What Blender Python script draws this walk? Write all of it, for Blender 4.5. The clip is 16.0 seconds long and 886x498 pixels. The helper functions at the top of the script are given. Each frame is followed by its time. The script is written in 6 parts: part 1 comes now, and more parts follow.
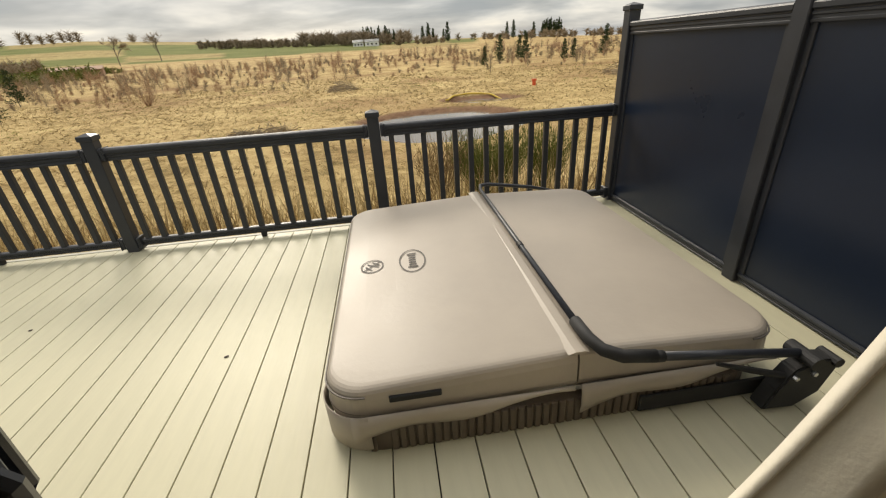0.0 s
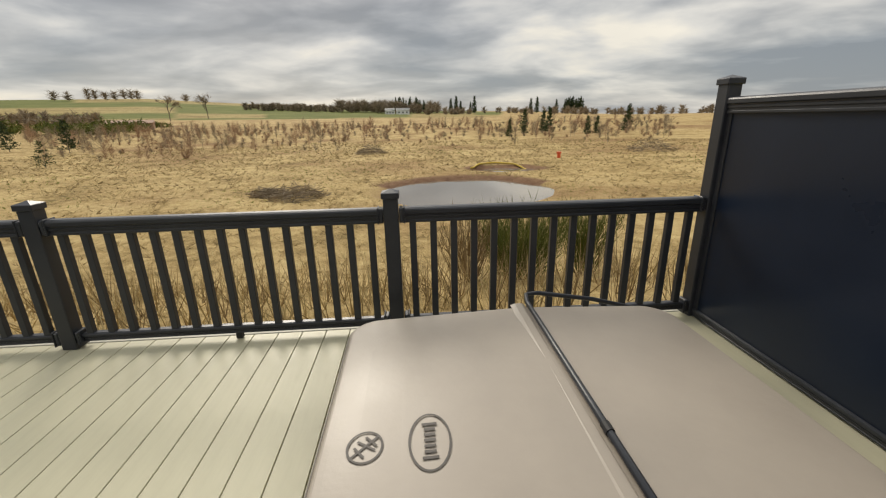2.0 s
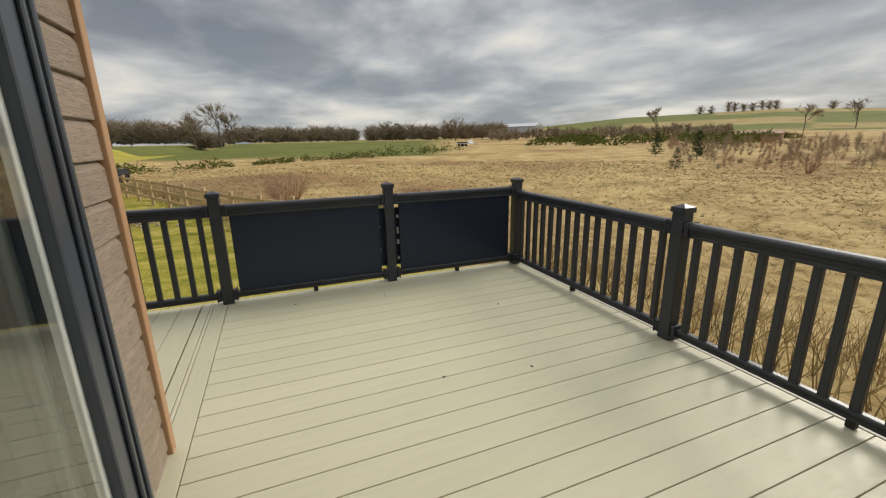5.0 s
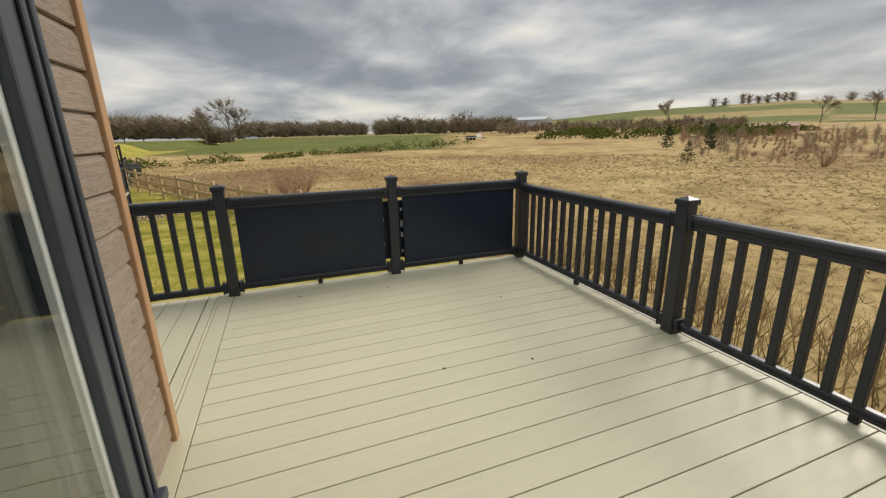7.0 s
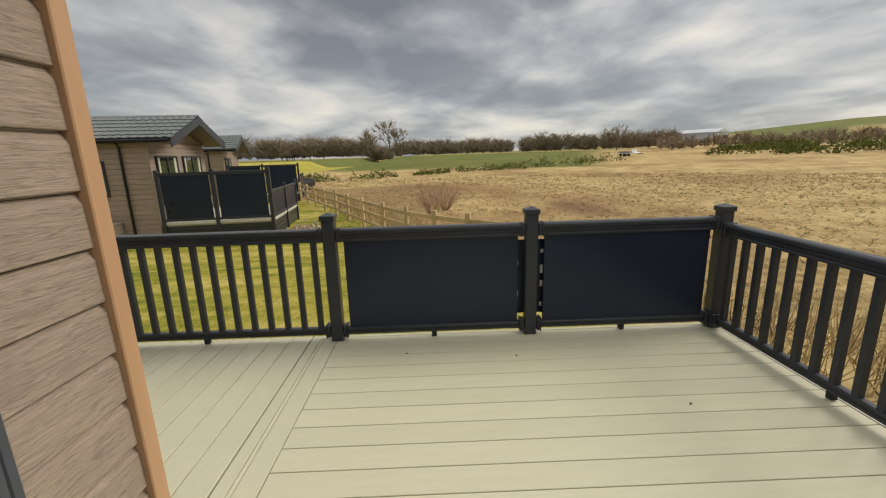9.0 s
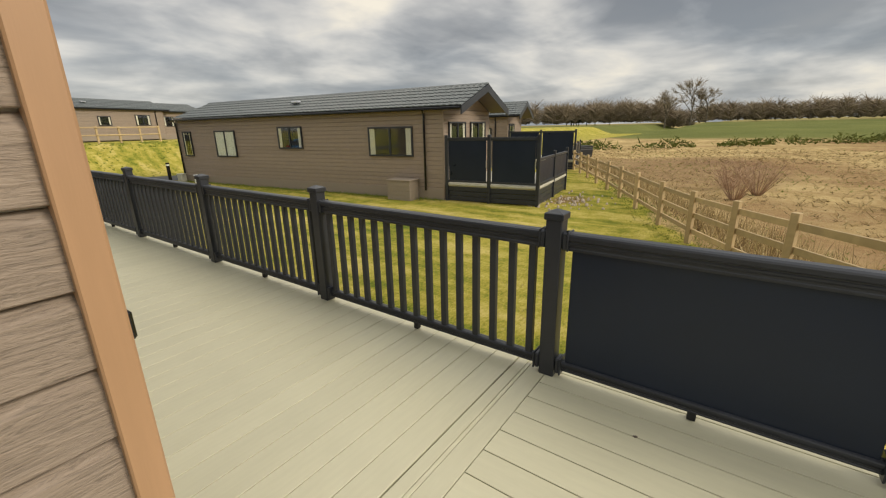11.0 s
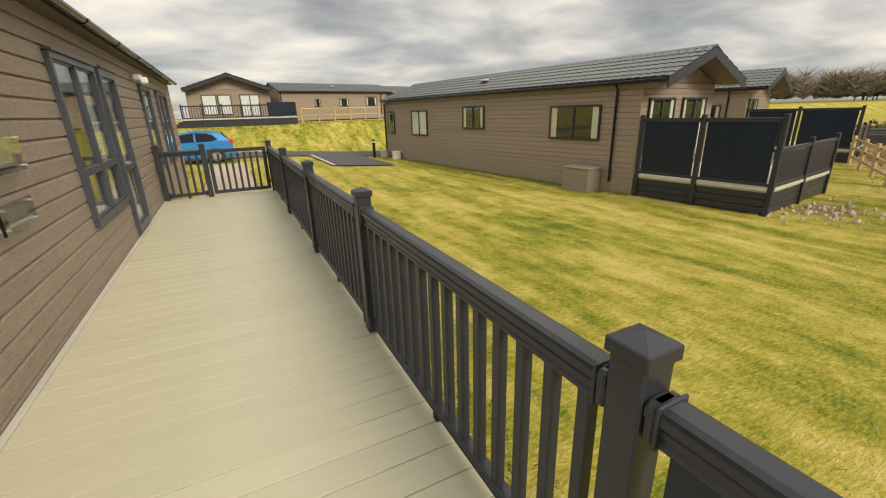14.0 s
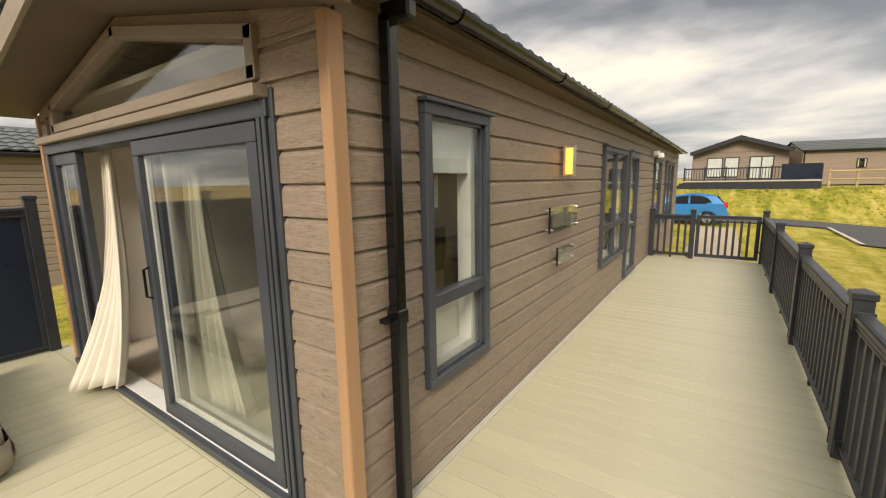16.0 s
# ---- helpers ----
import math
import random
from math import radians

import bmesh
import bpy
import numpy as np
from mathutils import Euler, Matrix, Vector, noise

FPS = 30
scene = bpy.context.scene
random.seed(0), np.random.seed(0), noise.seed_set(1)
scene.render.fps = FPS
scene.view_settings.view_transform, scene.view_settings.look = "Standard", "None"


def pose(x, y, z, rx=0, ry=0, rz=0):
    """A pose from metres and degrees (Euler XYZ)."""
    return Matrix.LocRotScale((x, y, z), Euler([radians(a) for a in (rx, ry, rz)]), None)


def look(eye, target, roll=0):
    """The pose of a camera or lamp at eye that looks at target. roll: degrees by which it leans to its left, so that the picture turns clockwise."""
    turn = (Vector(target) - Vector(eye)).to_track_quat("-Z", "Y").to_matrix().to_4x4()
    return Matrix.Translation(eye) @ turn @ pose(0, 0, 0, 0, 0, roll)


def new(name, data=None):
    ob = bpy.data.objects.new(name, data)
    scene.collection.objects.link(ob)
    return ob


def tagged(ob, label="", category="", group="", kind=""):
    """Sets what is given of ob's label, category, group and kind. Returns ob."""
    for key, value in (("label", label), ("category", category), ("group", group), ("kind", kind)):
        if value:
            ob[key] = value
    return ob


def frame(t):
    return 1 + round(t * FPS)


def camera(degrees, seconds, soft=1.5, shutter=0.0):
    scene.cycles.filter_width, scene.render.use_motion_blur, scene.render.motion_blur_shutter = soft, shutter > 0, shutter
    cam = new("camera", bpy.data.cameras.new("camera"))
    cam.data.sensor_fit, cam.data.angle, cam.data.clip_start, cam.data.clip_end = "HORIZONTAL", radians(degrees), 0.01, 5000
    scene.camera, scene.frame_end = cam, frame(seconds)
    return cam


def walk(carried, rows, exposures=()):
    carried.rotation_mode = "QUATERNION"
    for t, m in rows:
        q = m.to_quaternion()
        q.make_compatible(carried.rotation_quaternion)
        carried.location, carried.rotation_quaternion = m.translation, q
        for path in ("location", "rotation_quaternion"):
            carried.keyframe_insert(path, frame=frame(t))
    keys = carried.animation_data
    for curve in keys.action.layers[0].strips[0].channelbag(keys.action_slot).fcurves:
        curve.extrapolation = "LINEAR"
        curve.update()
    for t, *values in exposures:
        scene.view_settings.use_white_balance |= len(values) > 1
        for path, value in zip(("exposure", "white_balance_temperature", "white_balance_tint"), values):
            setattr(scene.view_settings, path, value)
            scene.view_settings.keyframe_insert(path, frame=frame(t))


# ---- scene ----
cam = camera(94.3, 16.0, soft=1.2)
PATH = [
    (0, (1.365, 1.012, 1.503), (1.555, 2.797, 0.621), -4.0),
    (0.5, (1.407, 1.212, 1.491), (1.742, 2.966, 0.59), -3.9),
    (1, (1.457, 1.429, 1.473), (1.684, 3.228, 0.629), -3.7),
    (1.5, (1.46, 1.645, 1.499), (1.622, 3.501, 0.772), -1.9),
    (2, (1.386, 1.989, 1.503), (1.519, 3.89, 0.897), -1.2),
    (2.5, (1.278, 2.167, 1.534), (1.013, 4.075, 0.996), -0.8),
    (3, (1.204, 2.283, 1.532), (0.316, 3.997, 1.008), -0.4),
    (3.5, (1.118, 2.224, 1.538), (-0.207, 3.629, 1.019), -0.6),
    (4, (1.069, 2.154, 1.532), (-0.523, 3.257, 1.032), -1.0),
    (4.5, (1.046, 2.084, 1.532), (-0.7, 2.927, 1.042), -0.9),
    (4.7, (1.023, 2.057, 1.531), (-0.76, 2.814, 1.034), -0.5),
    (6.8, (1.058, 2.085, 1.507), (-0.76, 2.728, 0.975), -1.8),
    (7, (1.052, 2.103, 1.515), (-0.753, 2.777, 0.979), -1.2),
    (7.5, (0.973, 2.124, 1.511), (-0.831, 2.821, 1.0), -1.0),
    (8, (0.661, 2.149, 1.53), (-1.173, 2.795, 1.061), -1.0),
    (8.5, (0.329, 2.207, 1.533), (-1.578, 2.62, 1.091), -1.4),
    (9, (0.021, 2.365, 1.54), (-1.929, 2.397, 1.094), -1.7),
    (9.5, (-0.215, 2.423, 1.567), (-2.128, 2.089, 1.089), -0.9),
    (10, (-0.531, 2.403, 1.58), (-2.349, 1.746, 1.068), -0.6),
    (10.2, (-0.618, 2.389, 1.588), (-2.384, 1.614, 1.061), -0.7),
    (12.3, (-1.648, 2.264, 1.58), (-2.933, 0.851, 0.989), -2.2),
    (12.5, (-1.767, 2.235, 1.576), (-3.025, 0.798, 0.982), -2.4),
    (13, (-2.086, 2.193, 1.596), (-3.262, 0.69, 0.996), -2.5),
    (13.5, (-2.305, 2.164, 1.603), (-3.362, 0.58, 0.992), -2.5),
    (14, (-2.553, 2.02, 1.594), (-3.397, 0.322, 0.957), -1.7),
    (14.5, (-2.585, 1.964, 1.631), (-2.807, 0.058, 1.066), -2.0),
    (15, (-2.62, 2.194, 1.707), (-2.121, 0.311, 1.252), -2.2),
    (15.5, (-2.603, 2.405, 1.756), (-1.699, 0.66, 1.38), -1.5),
    (16, (-2.582, 2.628, 1.786), (-1.469, 0.998, 1.464), -1.0),
]
walk(cam, [(t, look(eye, target, roll)) for t, eye, target, roll in PATH], exposures=[(0, 0.66, 7000, 10), (2, 0.38, 6800, 10), (3.5, 0.32, 6600, 10), (10, 0.42, 6800, 10), (14, 0.62, 7200, 11), (16, 0.71, 7300, 12)])

# ---- light ----
SUN_AZ, SUN_EL = radians(-18), radians(34)         # clockwise from +y, above the horizon
GLOW_AZ = radians(38)                              # where the cloud is thinnest
world = bpy.data.worlds.new("overcast_sky")
scene.world = world
world.use_nodes = True
wt = world.node_tree
wt.nodes.clear()


def wnode(kind, **inputs):
    n = wt.nodes.new(kind)
    for k, v in inputs.items():
        n.inputs[k.replace("_", " ")].default_value = v
    return n


def wmath(op, a, b=None):
    n = wt.nodes.new("ShaderNodeMath")
    n.operation = op
    for i, v in enumerate((a, b)):
        if v is None:
            continue
        if isinstance(v, (int, float)):
            n.inputs[i].default_value = v
        else:
            wt.links.new(v, n.inputs[i])
    return n.outputs[0]


def wramp(fac, stops):
    n = wt.nodes.new("ShaderNodeValToRGB")
    while len(n.color_ramp.elements) < len(stops):
        n.color_ramp.elements.new(0.5)
    for e, (p, c) in zip(n.color_ramp.elements, stops):
        e.position, e.color = p, (*c, 1)
    wt.links.new(fac, n.inputs[0])
    return n.outputs[0]


def wmix(fac, a, b, blend="MIX"):
    n = wt.nodes.new("ShaderNodeMix")
    n.data_type, n.blend_type = "RGBA", blend
    for sock, v in ((n.inputs[0], fac), (n.inputs[6], a), (n.inputs[7], b)):
        if isinstance(v, (int, float)):
            sock.default_value = v
        elif isinstance(v, tuple):
            sock.default_value = (*v, 1)
        else:
            wt.links.new(v, sock)
    return n.outputs[2]


sky = wt.nodes.new("ShaderNodeTexSky")
sky.sky_type, sky.sun_disc = "NISHITA", False
sky.sun_elevation, sky.sun_rotation = SUN_EL, SUN_AZ
sky_dim = wmix(1.0, sky.outputs[0], (0.10, 0.10, 0.10), "MULTIPLY")
wc = wt.nodes.new("ShaderNodeTexCoord")
sep = wt.nodes.new("ShaderNodeSeparateXYZ")
wt.links.new(wc.outputs["Generated"], sep.inputs[0])
up = wmath("ADD", wmath("MAXIMUM", sep.outputs[2], 0.0), 0.16)
flat = wt.nodes.new("ShaderNodeCombineXYZ")
wt.links.new(wmath("DIVIDE", sep.outputs[0], up), flat.inputs[0])
wt.links.new(wmath("DIVIDE", sep.outputs[1], up), flat.inputs[1])


def cloud_noise(scale, detail, rough, dist, offset, stretch):
    m = wt.nodes.new("ShaderNodeMapping")
    m.inputs["Location"].default_value = offset
    m.inputs["Rotation"].default_value = (0, 0, radians(25))
    m.inputs["Scale"].default_value = stretch
    wt.links.new(flat.outputs[0], m.inputs[0])
    n = wnode("ShaderNodeTexNoise", Scale=scale, Detail=detail, Roughness=rough, Distortion=dist)
    wt.links.new(m.outputs[0], n.inputs[0])
    return n.outputs[0]


big = cloud_noise(0.55, 5, 0.50, 0.25, (3.1, 1.7, 0), (1, 1.25, 1))
fine = cloud_noise(1.5, 6, 0.52, 0.35, (0.4, 7.2, 0), (1, 1.1, 1))
body = wmath("ADD", wmath("MULTIPLY", big, 0.66), wmath("MULTIPLY", fine, 0.34))
cloud = wramp(body, [(0.42, (0.19, 0.21, 0.25)), (0.48, (0.31, 0.335, 0.385)), (0.525, (0.47, 0.495, 0.54)),
                     (0.57, (0.65, 0.665, 0.69)), (0.635, (0.93, 0.90, 0.83))])
low = wramp(sep.outputs[2], [(0.0, (1, 1, 1)), (0.10, (0.75, 0.75, 0.75)), (0.30, (0, 0, 0))])
band = wramp(big, [(0.38, (0.33, 0.40, 0.50)), (0.56, (0.62, 0.645, 0.68))])
cloud = wmix(wmath("MULTIPLY", low, 0.50), cloud, band)
# a brighter stretch of cloud before the hidden sun
sdir = wt.nodes.new("ShaderNodeVectorMath")
sdir.operation = "DOT_PRODUCT"
wt.links.new(wc.outputs["Generated"], sdir.inputs[0])
sdir.inputs[1].default_value = (math.sin(GLOW_AZ) * math.cos(0.30), math.cos(GLOW_AZ) * math.cos(0.30), math.sin(0.30))
glow = wramp(sdir.outputs["Value"], [(0.80, (0, 0, 0)), (0.97, (0.02, 0.02, 0.016)), (1.0, (0.16, 0.15, 0.13))])
glow = wmix(1.0, glow, wramp(body, [(0.42, (0.1, 0.1, 0.1)), (0.6, (1, 1, 1))]), "MULTIPLY")
cloud = wmix(1.0, cloud, glow, "ADD")
# an overcast sky brightens towards the zenith
lift = wramp(sep.outputs[2], [(0.0, (0.285, 0.275, 0.256)), (0.42, (0.285, 0.277, 0.26)), (0.62, (0.85, 0.81, 0.73)), (1.0, (1.0, 0.95, 0.85))])
cloud = wmix(1.0, wmix(1.0, cloud, lift, "MULTIPLY"), (2.7, 2.7, 2.7), "MULTIPLY")
full = wmix(0.92, sky_dim, cloud)
bg = wnode("ShaderNodeBackground", Strength=1.0)
wt.links.new(full, bg.inputs[0])
wout = wt.nodes.new("ShaderNodeOutputWorld")
wt.links.new(bg.outputs[0], wout.inputs[0])

sun_data = bpy.data.lights.new("sun", "SUN")
sun_data.energy, sun_data.angle, sun_data.color = 1.9, radians(22), (1.0, 0.94, 0.84)
sun = new("sun", sun_data)
sun.matrix_world = look((0, 0, 50), Vector((0, 0, 50)) - Vector((math.sin(SUN_AZ) * math.cos(SUN_EL), math.cos(SUN_AZ) * math.cos(SUN_EL), math.sin(SUN_EL))))

# ---- materials ----


class Nodes:
    """A node material under construction."""

    def __init__(self, name):
        self.mat = bpy.data.materials.new(name)
        self.mat.use_nodes = True
        self.t = self.mat.node_tree
        self.b = self.t.nodes["Principled BSDF"]
        self.co = self.t.nodes.new("ShaderNodeTexCoord")

    def n(self, kind):
        return self.t.nodes.new(kind)

    def put(self, sock, v):
        if isinstance(v, (int, float)):
            sock.default_value = v
        elif isinstance(v, (tuple, list)):
            sock.default_value = (*v, 1) if len(v) == 3 and sock.type == "RGBA" else v
        else:
            self.t.links.new(v, sock)

    def noise(self, scale, detail=4, rough=0.55, stretch=(1, 1, 1), dist=0.0, world_space=False):
        m = self.n("ShaderNodeMapping")
        m.inputs["Scale"].default_value = stretch
        if world_space:
            g = self.n("ShaderNodeNewGeometry")
            self.t.links.new(g.outputs["Position"], m.inputs[0])
        else:
            self.t.links.new(self.co.outputs["Object"], m.inputs[0])
        x = self.n("ShaderNodeTexNoise")
        for k, v in (("Scale", scale), ("Detail", detail), ("Roughness", rough), ("Distortion", dist)):
            x.inputs[k].default_value = v
        self.t.links.new(m.outputs[0], x.inputs[0])
        return x.outputs[0]

    def ramp(self, fac, *stops):
        r = self.n("ShaderNodeValToRGB")
        while len(r.color_ramp.elements) < len(stops):
            r.color_ramp.elements.new(0.5)
        for e, (p, c) in zip(r.color_ramp.elements, stops):
            e.position, e.color = p, (*c, 1) if isinstance(c, tuple) else (c, c, c, 1)
        self.put(r.inputs[0], fac)
        return r.outputs[0]

    def mix(self, fac, a, b, blend="MIX"):
        x = self.n("ShaderNodeMix")
        x.data_type, x.blend_type = "RGBA", blend
        for s, v in ((x.inputs[0], fac), (x.inputs[6], a), (x.inputs[7], b)):
            self.put(s, v)
        return x.outputs[2]

    def math(self, op, a, b=0.0):
        x = self.n("ShaderNodeMath")
        x.operation = op
        self.put(x.inputs[0], a), self.put(x.inputs[1], b)
        return x.outputs[0]

    def attr(self, name):
        a = self.n("ShaderNodeAttribute")
        a.attribute_name = name
        return a.outputs["Fac"]

    def random(self):
        return self.n("ShaderNodeObjectInfo").outputs["Random"]

    def island(self):
        return self.n("ShaderNodeNewGeometry").outputs["Random Per Island"]

    def bump(self, height, strength=0.3, distance=0.01):
        x = self.n("ShaderNodeBump")
        x.inputs["Strength"].default_value, x.inputs["Distance"].default_value = strength, distance
        self.put(x.inputs["Height"], height)
        self.t.links.new(x.outputs[0], self.b.inputs["Normal"])

    def done(self, base, rough=0.6, metal=0.0, spec=0.5):
        self.put(self.b.inputs["Base Color"], base)
        self.put(self.b.inputs["Roughness"], rough)
        self.b.inputs["Metallic"].default_value = metal
        self.b.inputs["Specular IOR Level"].default_value = spec
        return self.mat


def simple(name, colour, rough=0.5, metal=0.0, vary=0.12, scale=6.0, bump=0.08, spec=0.5, stretch=(1, 1, 1)):
    k = Nodes(name)
    a = k.noise(scale, 5, 0.6, stretch)
    dark = tuple(c * (1 - vary) for c in colour)
    light = tuple(min(1, c * (1 + vary)) for c in colour)
    base = k.ramp(a, (0.3, dark), (0.7, light))
    fine = k.noise(scale * 14, 3, 0.6, stretch)
    if bump:
        k.bump(fine, bump, 0.004)
    return k.done(base, k.ramp(a, (0.3, max(0.02, rough - 0.06)), (0.7, min(1, rough + 0.06))), metal, spec)


def plank_material(name, colour, grain, rough, per_piece=0.10, relief=0.35, dist=0.006, dark=0.80, pale=1.12, swirl=1.2):
    """Embossed wood-grain boards; grain: the stretch that runs along the board."""
    k = Nodes(name)
    long = k.noise(5, 6, 0.65, grain, swirl)
    fine = k.noise(22, 4, 0.6, grain, 0.4)
    stain = k.noise(1.3, 4, 0.6)
    c0 = k.ramp(long, (0.30, tuple(c * dark for c in colour)), (0.70, tuple(min(1, c * pale) for c in colour)))
    c1 = k.mix(k.ramp(stain, (0.35, 0.0), (0.75, 0.35)), c0, tuple(c * 0.86 for c in colour))
    shade = k.ramp(k.random(), (0.0, 1 - per_piece), (1.0, 1.0))
    base = k.mix(1.0, c1, shade, "MULTIPLY")
    k.bump(k.math("ADD", k.math("MULTIPLY", long, 0.7), k.math("MULTIPLY", fine, 0.4)), relief, dist)
    return k.done(base, k.ramp(fine, (0.3, rough - 0.08), (0.7, rough + 0.08)))


M_DECK_Y = plank_material("deck_sage_grey_lengthwise", (0.55, 0.52, 0.365), (5, 0.6, 5), 0.50, 0.06, 0.10, 0.002, 0.95, 1.04, 0.3)
M_DECK_X = plank_material("deck_sage_grey_crosswise", (0.55, 0.52, 0.365), (0.6, 5, 5), 0.40, 0.06, 0.10, 0.002, 0.95, 1.04, 0.3)


def cladding_material(name, colour, grain):
    """Cement boards pressed with a rough sawn-wood grain; grain: the stretch along the board."""
    k = Nodes(name)
    shift = k.n("ShaderNodeMapping")
    k.t.links.new(k.co.outputs["Object"], shift.inputs[0])
    k.put(shift.inputs["Location"], k.math("MULTIPLY", k.random(), 37.0))
    wide = k.noise(7, 5, 0.6, grain, 1.6)
    lines = k.noise(34, 5, 0.68, grain, 2.2)
    hair = k.noise(95, 3, 0.6, grain, 0.8)
    knots = k.noise(2.4, 3, 0.5)
    for x in (wide, lines, hair):
        m = x.node.inputs[0].links[0].from_node
        k.t.links.new(shift.outputs[0], m.inputs[0])
    relief = k.math("ADD", k.math("MULTIPLY", wide, 0.25), k.math("ADD", k.math("MULTIPLY", lines, 0.75), k.math("MULTIPLY", hair, 0.25)))
    groove = k.ramp(lines, (0.36, tuple(c * 0.62 for c in colour)), (0.47, tuple(c * 0.95 for c in colour)), (0.66, tuple(c * 1.16 for c in colour)))
    tone = k.mix(k.ramp(knots, (0.38, 0.0), (0.72, 0.30)), groove, tuple(c * 0.80 for c in colour))
    base = k.mix(1.0, tone, k.ramp(k.random(), (0.0, 0.90), (1.0, 1.0)), "MULTIPLY")
    k.bump(relief, 0.85, 0.009)
    return k.done(base, k.ramp(lines, (0.3, 0.62), (0.7, 0.48)))


M_CLAD_Y = cladding_material("taupe_cladding_lengthwise", (0.315, 0.245, 0.185), (2.2, 0.22, 2.2))
M_CLAD_X = cladding_material("taupe_cladding_crosswise", (0.315, 0.245, 0.185), (0.22, 2.2, 2.2))
M_TRIM = simple("oak_coloured_corner_trim", (0.40, 0.235, 0.125), 0.5, 0, 0.08, 3, 0.05, stretch=(6, 6, 0.4))
M_RAIL = simple("anthracite_pvc", (0.029, 0.032, 0.039), 0.37, 0, 0.16, 5, 0.08, 0.42)
M_PANEL = simple("anthracite_screen_panel", (0.011, 0.018, 0.035), 0.32, 0, 0.10, 1.5, 0.03, 0.35)
M_FRAME = simple("anthracite_window_frame", (0.050, 0.057, 0.070), 0.38, 0, 0.10, 4, 0.04)
M_BLACK = simple("black_gutter_pvc", (0.005, 0.005, 0.006), 0.20, 0, 0.2, 5, 0.02)
M_RUBBER = simple("black_rubber", (0.013, 0.013, 0.013), 0.7, 0, 0.2, 9, 0.2)
M_STEEL = simple("galvanised_fixing", (0.55, 0.56, 0.58), 0.35, 0.9, 0.1, 20, 0.1)
M_COVER = simple("taupe_vinyl_cover", (0.365, 0.318, 0.262), 0.44, 0, 0.07, 2.2, 0.20, 0.45)
M_SEAM = simple("dark_cover_seam", (0.16, 0.14, 0.12), 0.6, 0, 0.1, 9, 0.1)
M_PRINT = simple("dark_brown_print", (0.075, 0.065, 0.055), 0.6, 0, 0.1, 9, 0.0)
M_SKIRT = simple("brown_ribbed_tub_skirt", (0.105, 0.080, 0.058), 0.55, 0, 0.2, 5, 0.15, stretch=(5, 5, 0.5))
M_WHITE = simple("white_acrylic", (0.80, 0.80, 0.77), 0.3, 0, 0.03, 5, 0.0)
M_LINEN = simple("cream_curtain_cloth", (0.74, 0.69, 0.58), 0.85, 0, 0.05, 4, 0.35)
M_INNER = simple("cream_interior_wall", (0.78, 0.73, 0.64), 0.8, 0, 0.05, 2, 0.05)
M_CARPET = simple("beige_carpet", (0.50, 0.43, 0.35), 0.95, 0, 0.15, 30, 0.5)
M_SOFFIT = simple("dark_brown_soffit", (0.13, 0.098, 0.072), 0.6, 0, 0.15, 3, 0.1)
M_BARGE = plank_material("pale_taupe_bargeboard", (0.30, 0.245, 0.19), (0.5, 6, 5), 0.55, 0.06, 0.3, 0.004)
M_ROOF = simple("dark_grey_green_roof_tile", (0.060, 0.072, 0.070), 0.42, 0, 0.25, 2.0, 0.15)
M_PALE = simple("pale_deck_stringer", (0.50, 0.48, 0.40), 0.6, 0, 0.12, 3, 0.1)
M_FENCE = plank_material("new_yellow_softwood", (0.55, 0.40, 0.205), (0.6, 0.6, 0.6), 0.7, 0.22, 0.3, 0.004)
M_LAMP_BODY = simple("copper_lamp_back", (0.45, 0.30, 0.18), 0.4, 0.3, 0.1, 8, 0.0)
M_SOFA = simple("grey_brown_upholstery", (0.20, 0.17, 0.14), 0.9, 0, 0.12, 20, 0.4)
M_DARKWOOD = simple("dark_wood_furniture", (0.06, 0.042, 0.03), 0.45, 0, 0.2, 4, 0.1)
M_WORKTOP = simple("pale_worktop", (0.45, 0.41, 0.36), 0.35, 0, 0.1, 12, 0.0)
M_TARMAC = simple("asphalt", (0.062, 0.062, 0.064), 0.85, 0, 0.2, 6, 0.5)
M_PATH = simple("buff_paving", (0.42, 0.34, 0.25), 0.8, 0, 0.12, 4, 0.2)
M_CARBLUE = simple("bright_blue_car_paint", (0.035, 0.22, 0.52), 0.22, 0.1, 0.05, 3, 0.0)
M_TAIL = simple("red_tail_lens", (0.55, 0.02, 0.02), 0.2, 0, 0.05, 5, 0.0)
M_RIM = simple("alloy_rim", (0.45, 0.46, 0.48), 0.3, 0.8, 0.1, 8, 0.0)
M_ORANGE = simple("orange_plastic", (0.65, 0.10, 0.03), 0.5, 0, 0.1, 8, 0.0)
M_HOSE = simple("yellow_hose", (0.60, 0.42, 0.05), 0.5, 0, 0.1, 8, 0.0)
M_STONE = simple("pale_rubble", (0.42, 0.35, 0.27), 0.9, 0, 0.25, 6, 0.5)
M_BARN = simple("pale_sheet_metal", (0.55, 0.57, 0.60), 0.5, 0, 0.08, 0.3, 0.0)
M_BRICK = simple("weathered_brick_far", (0.34, 0.22, 0.15), 0.85, 0, 0.15, 1.0, 0.1)


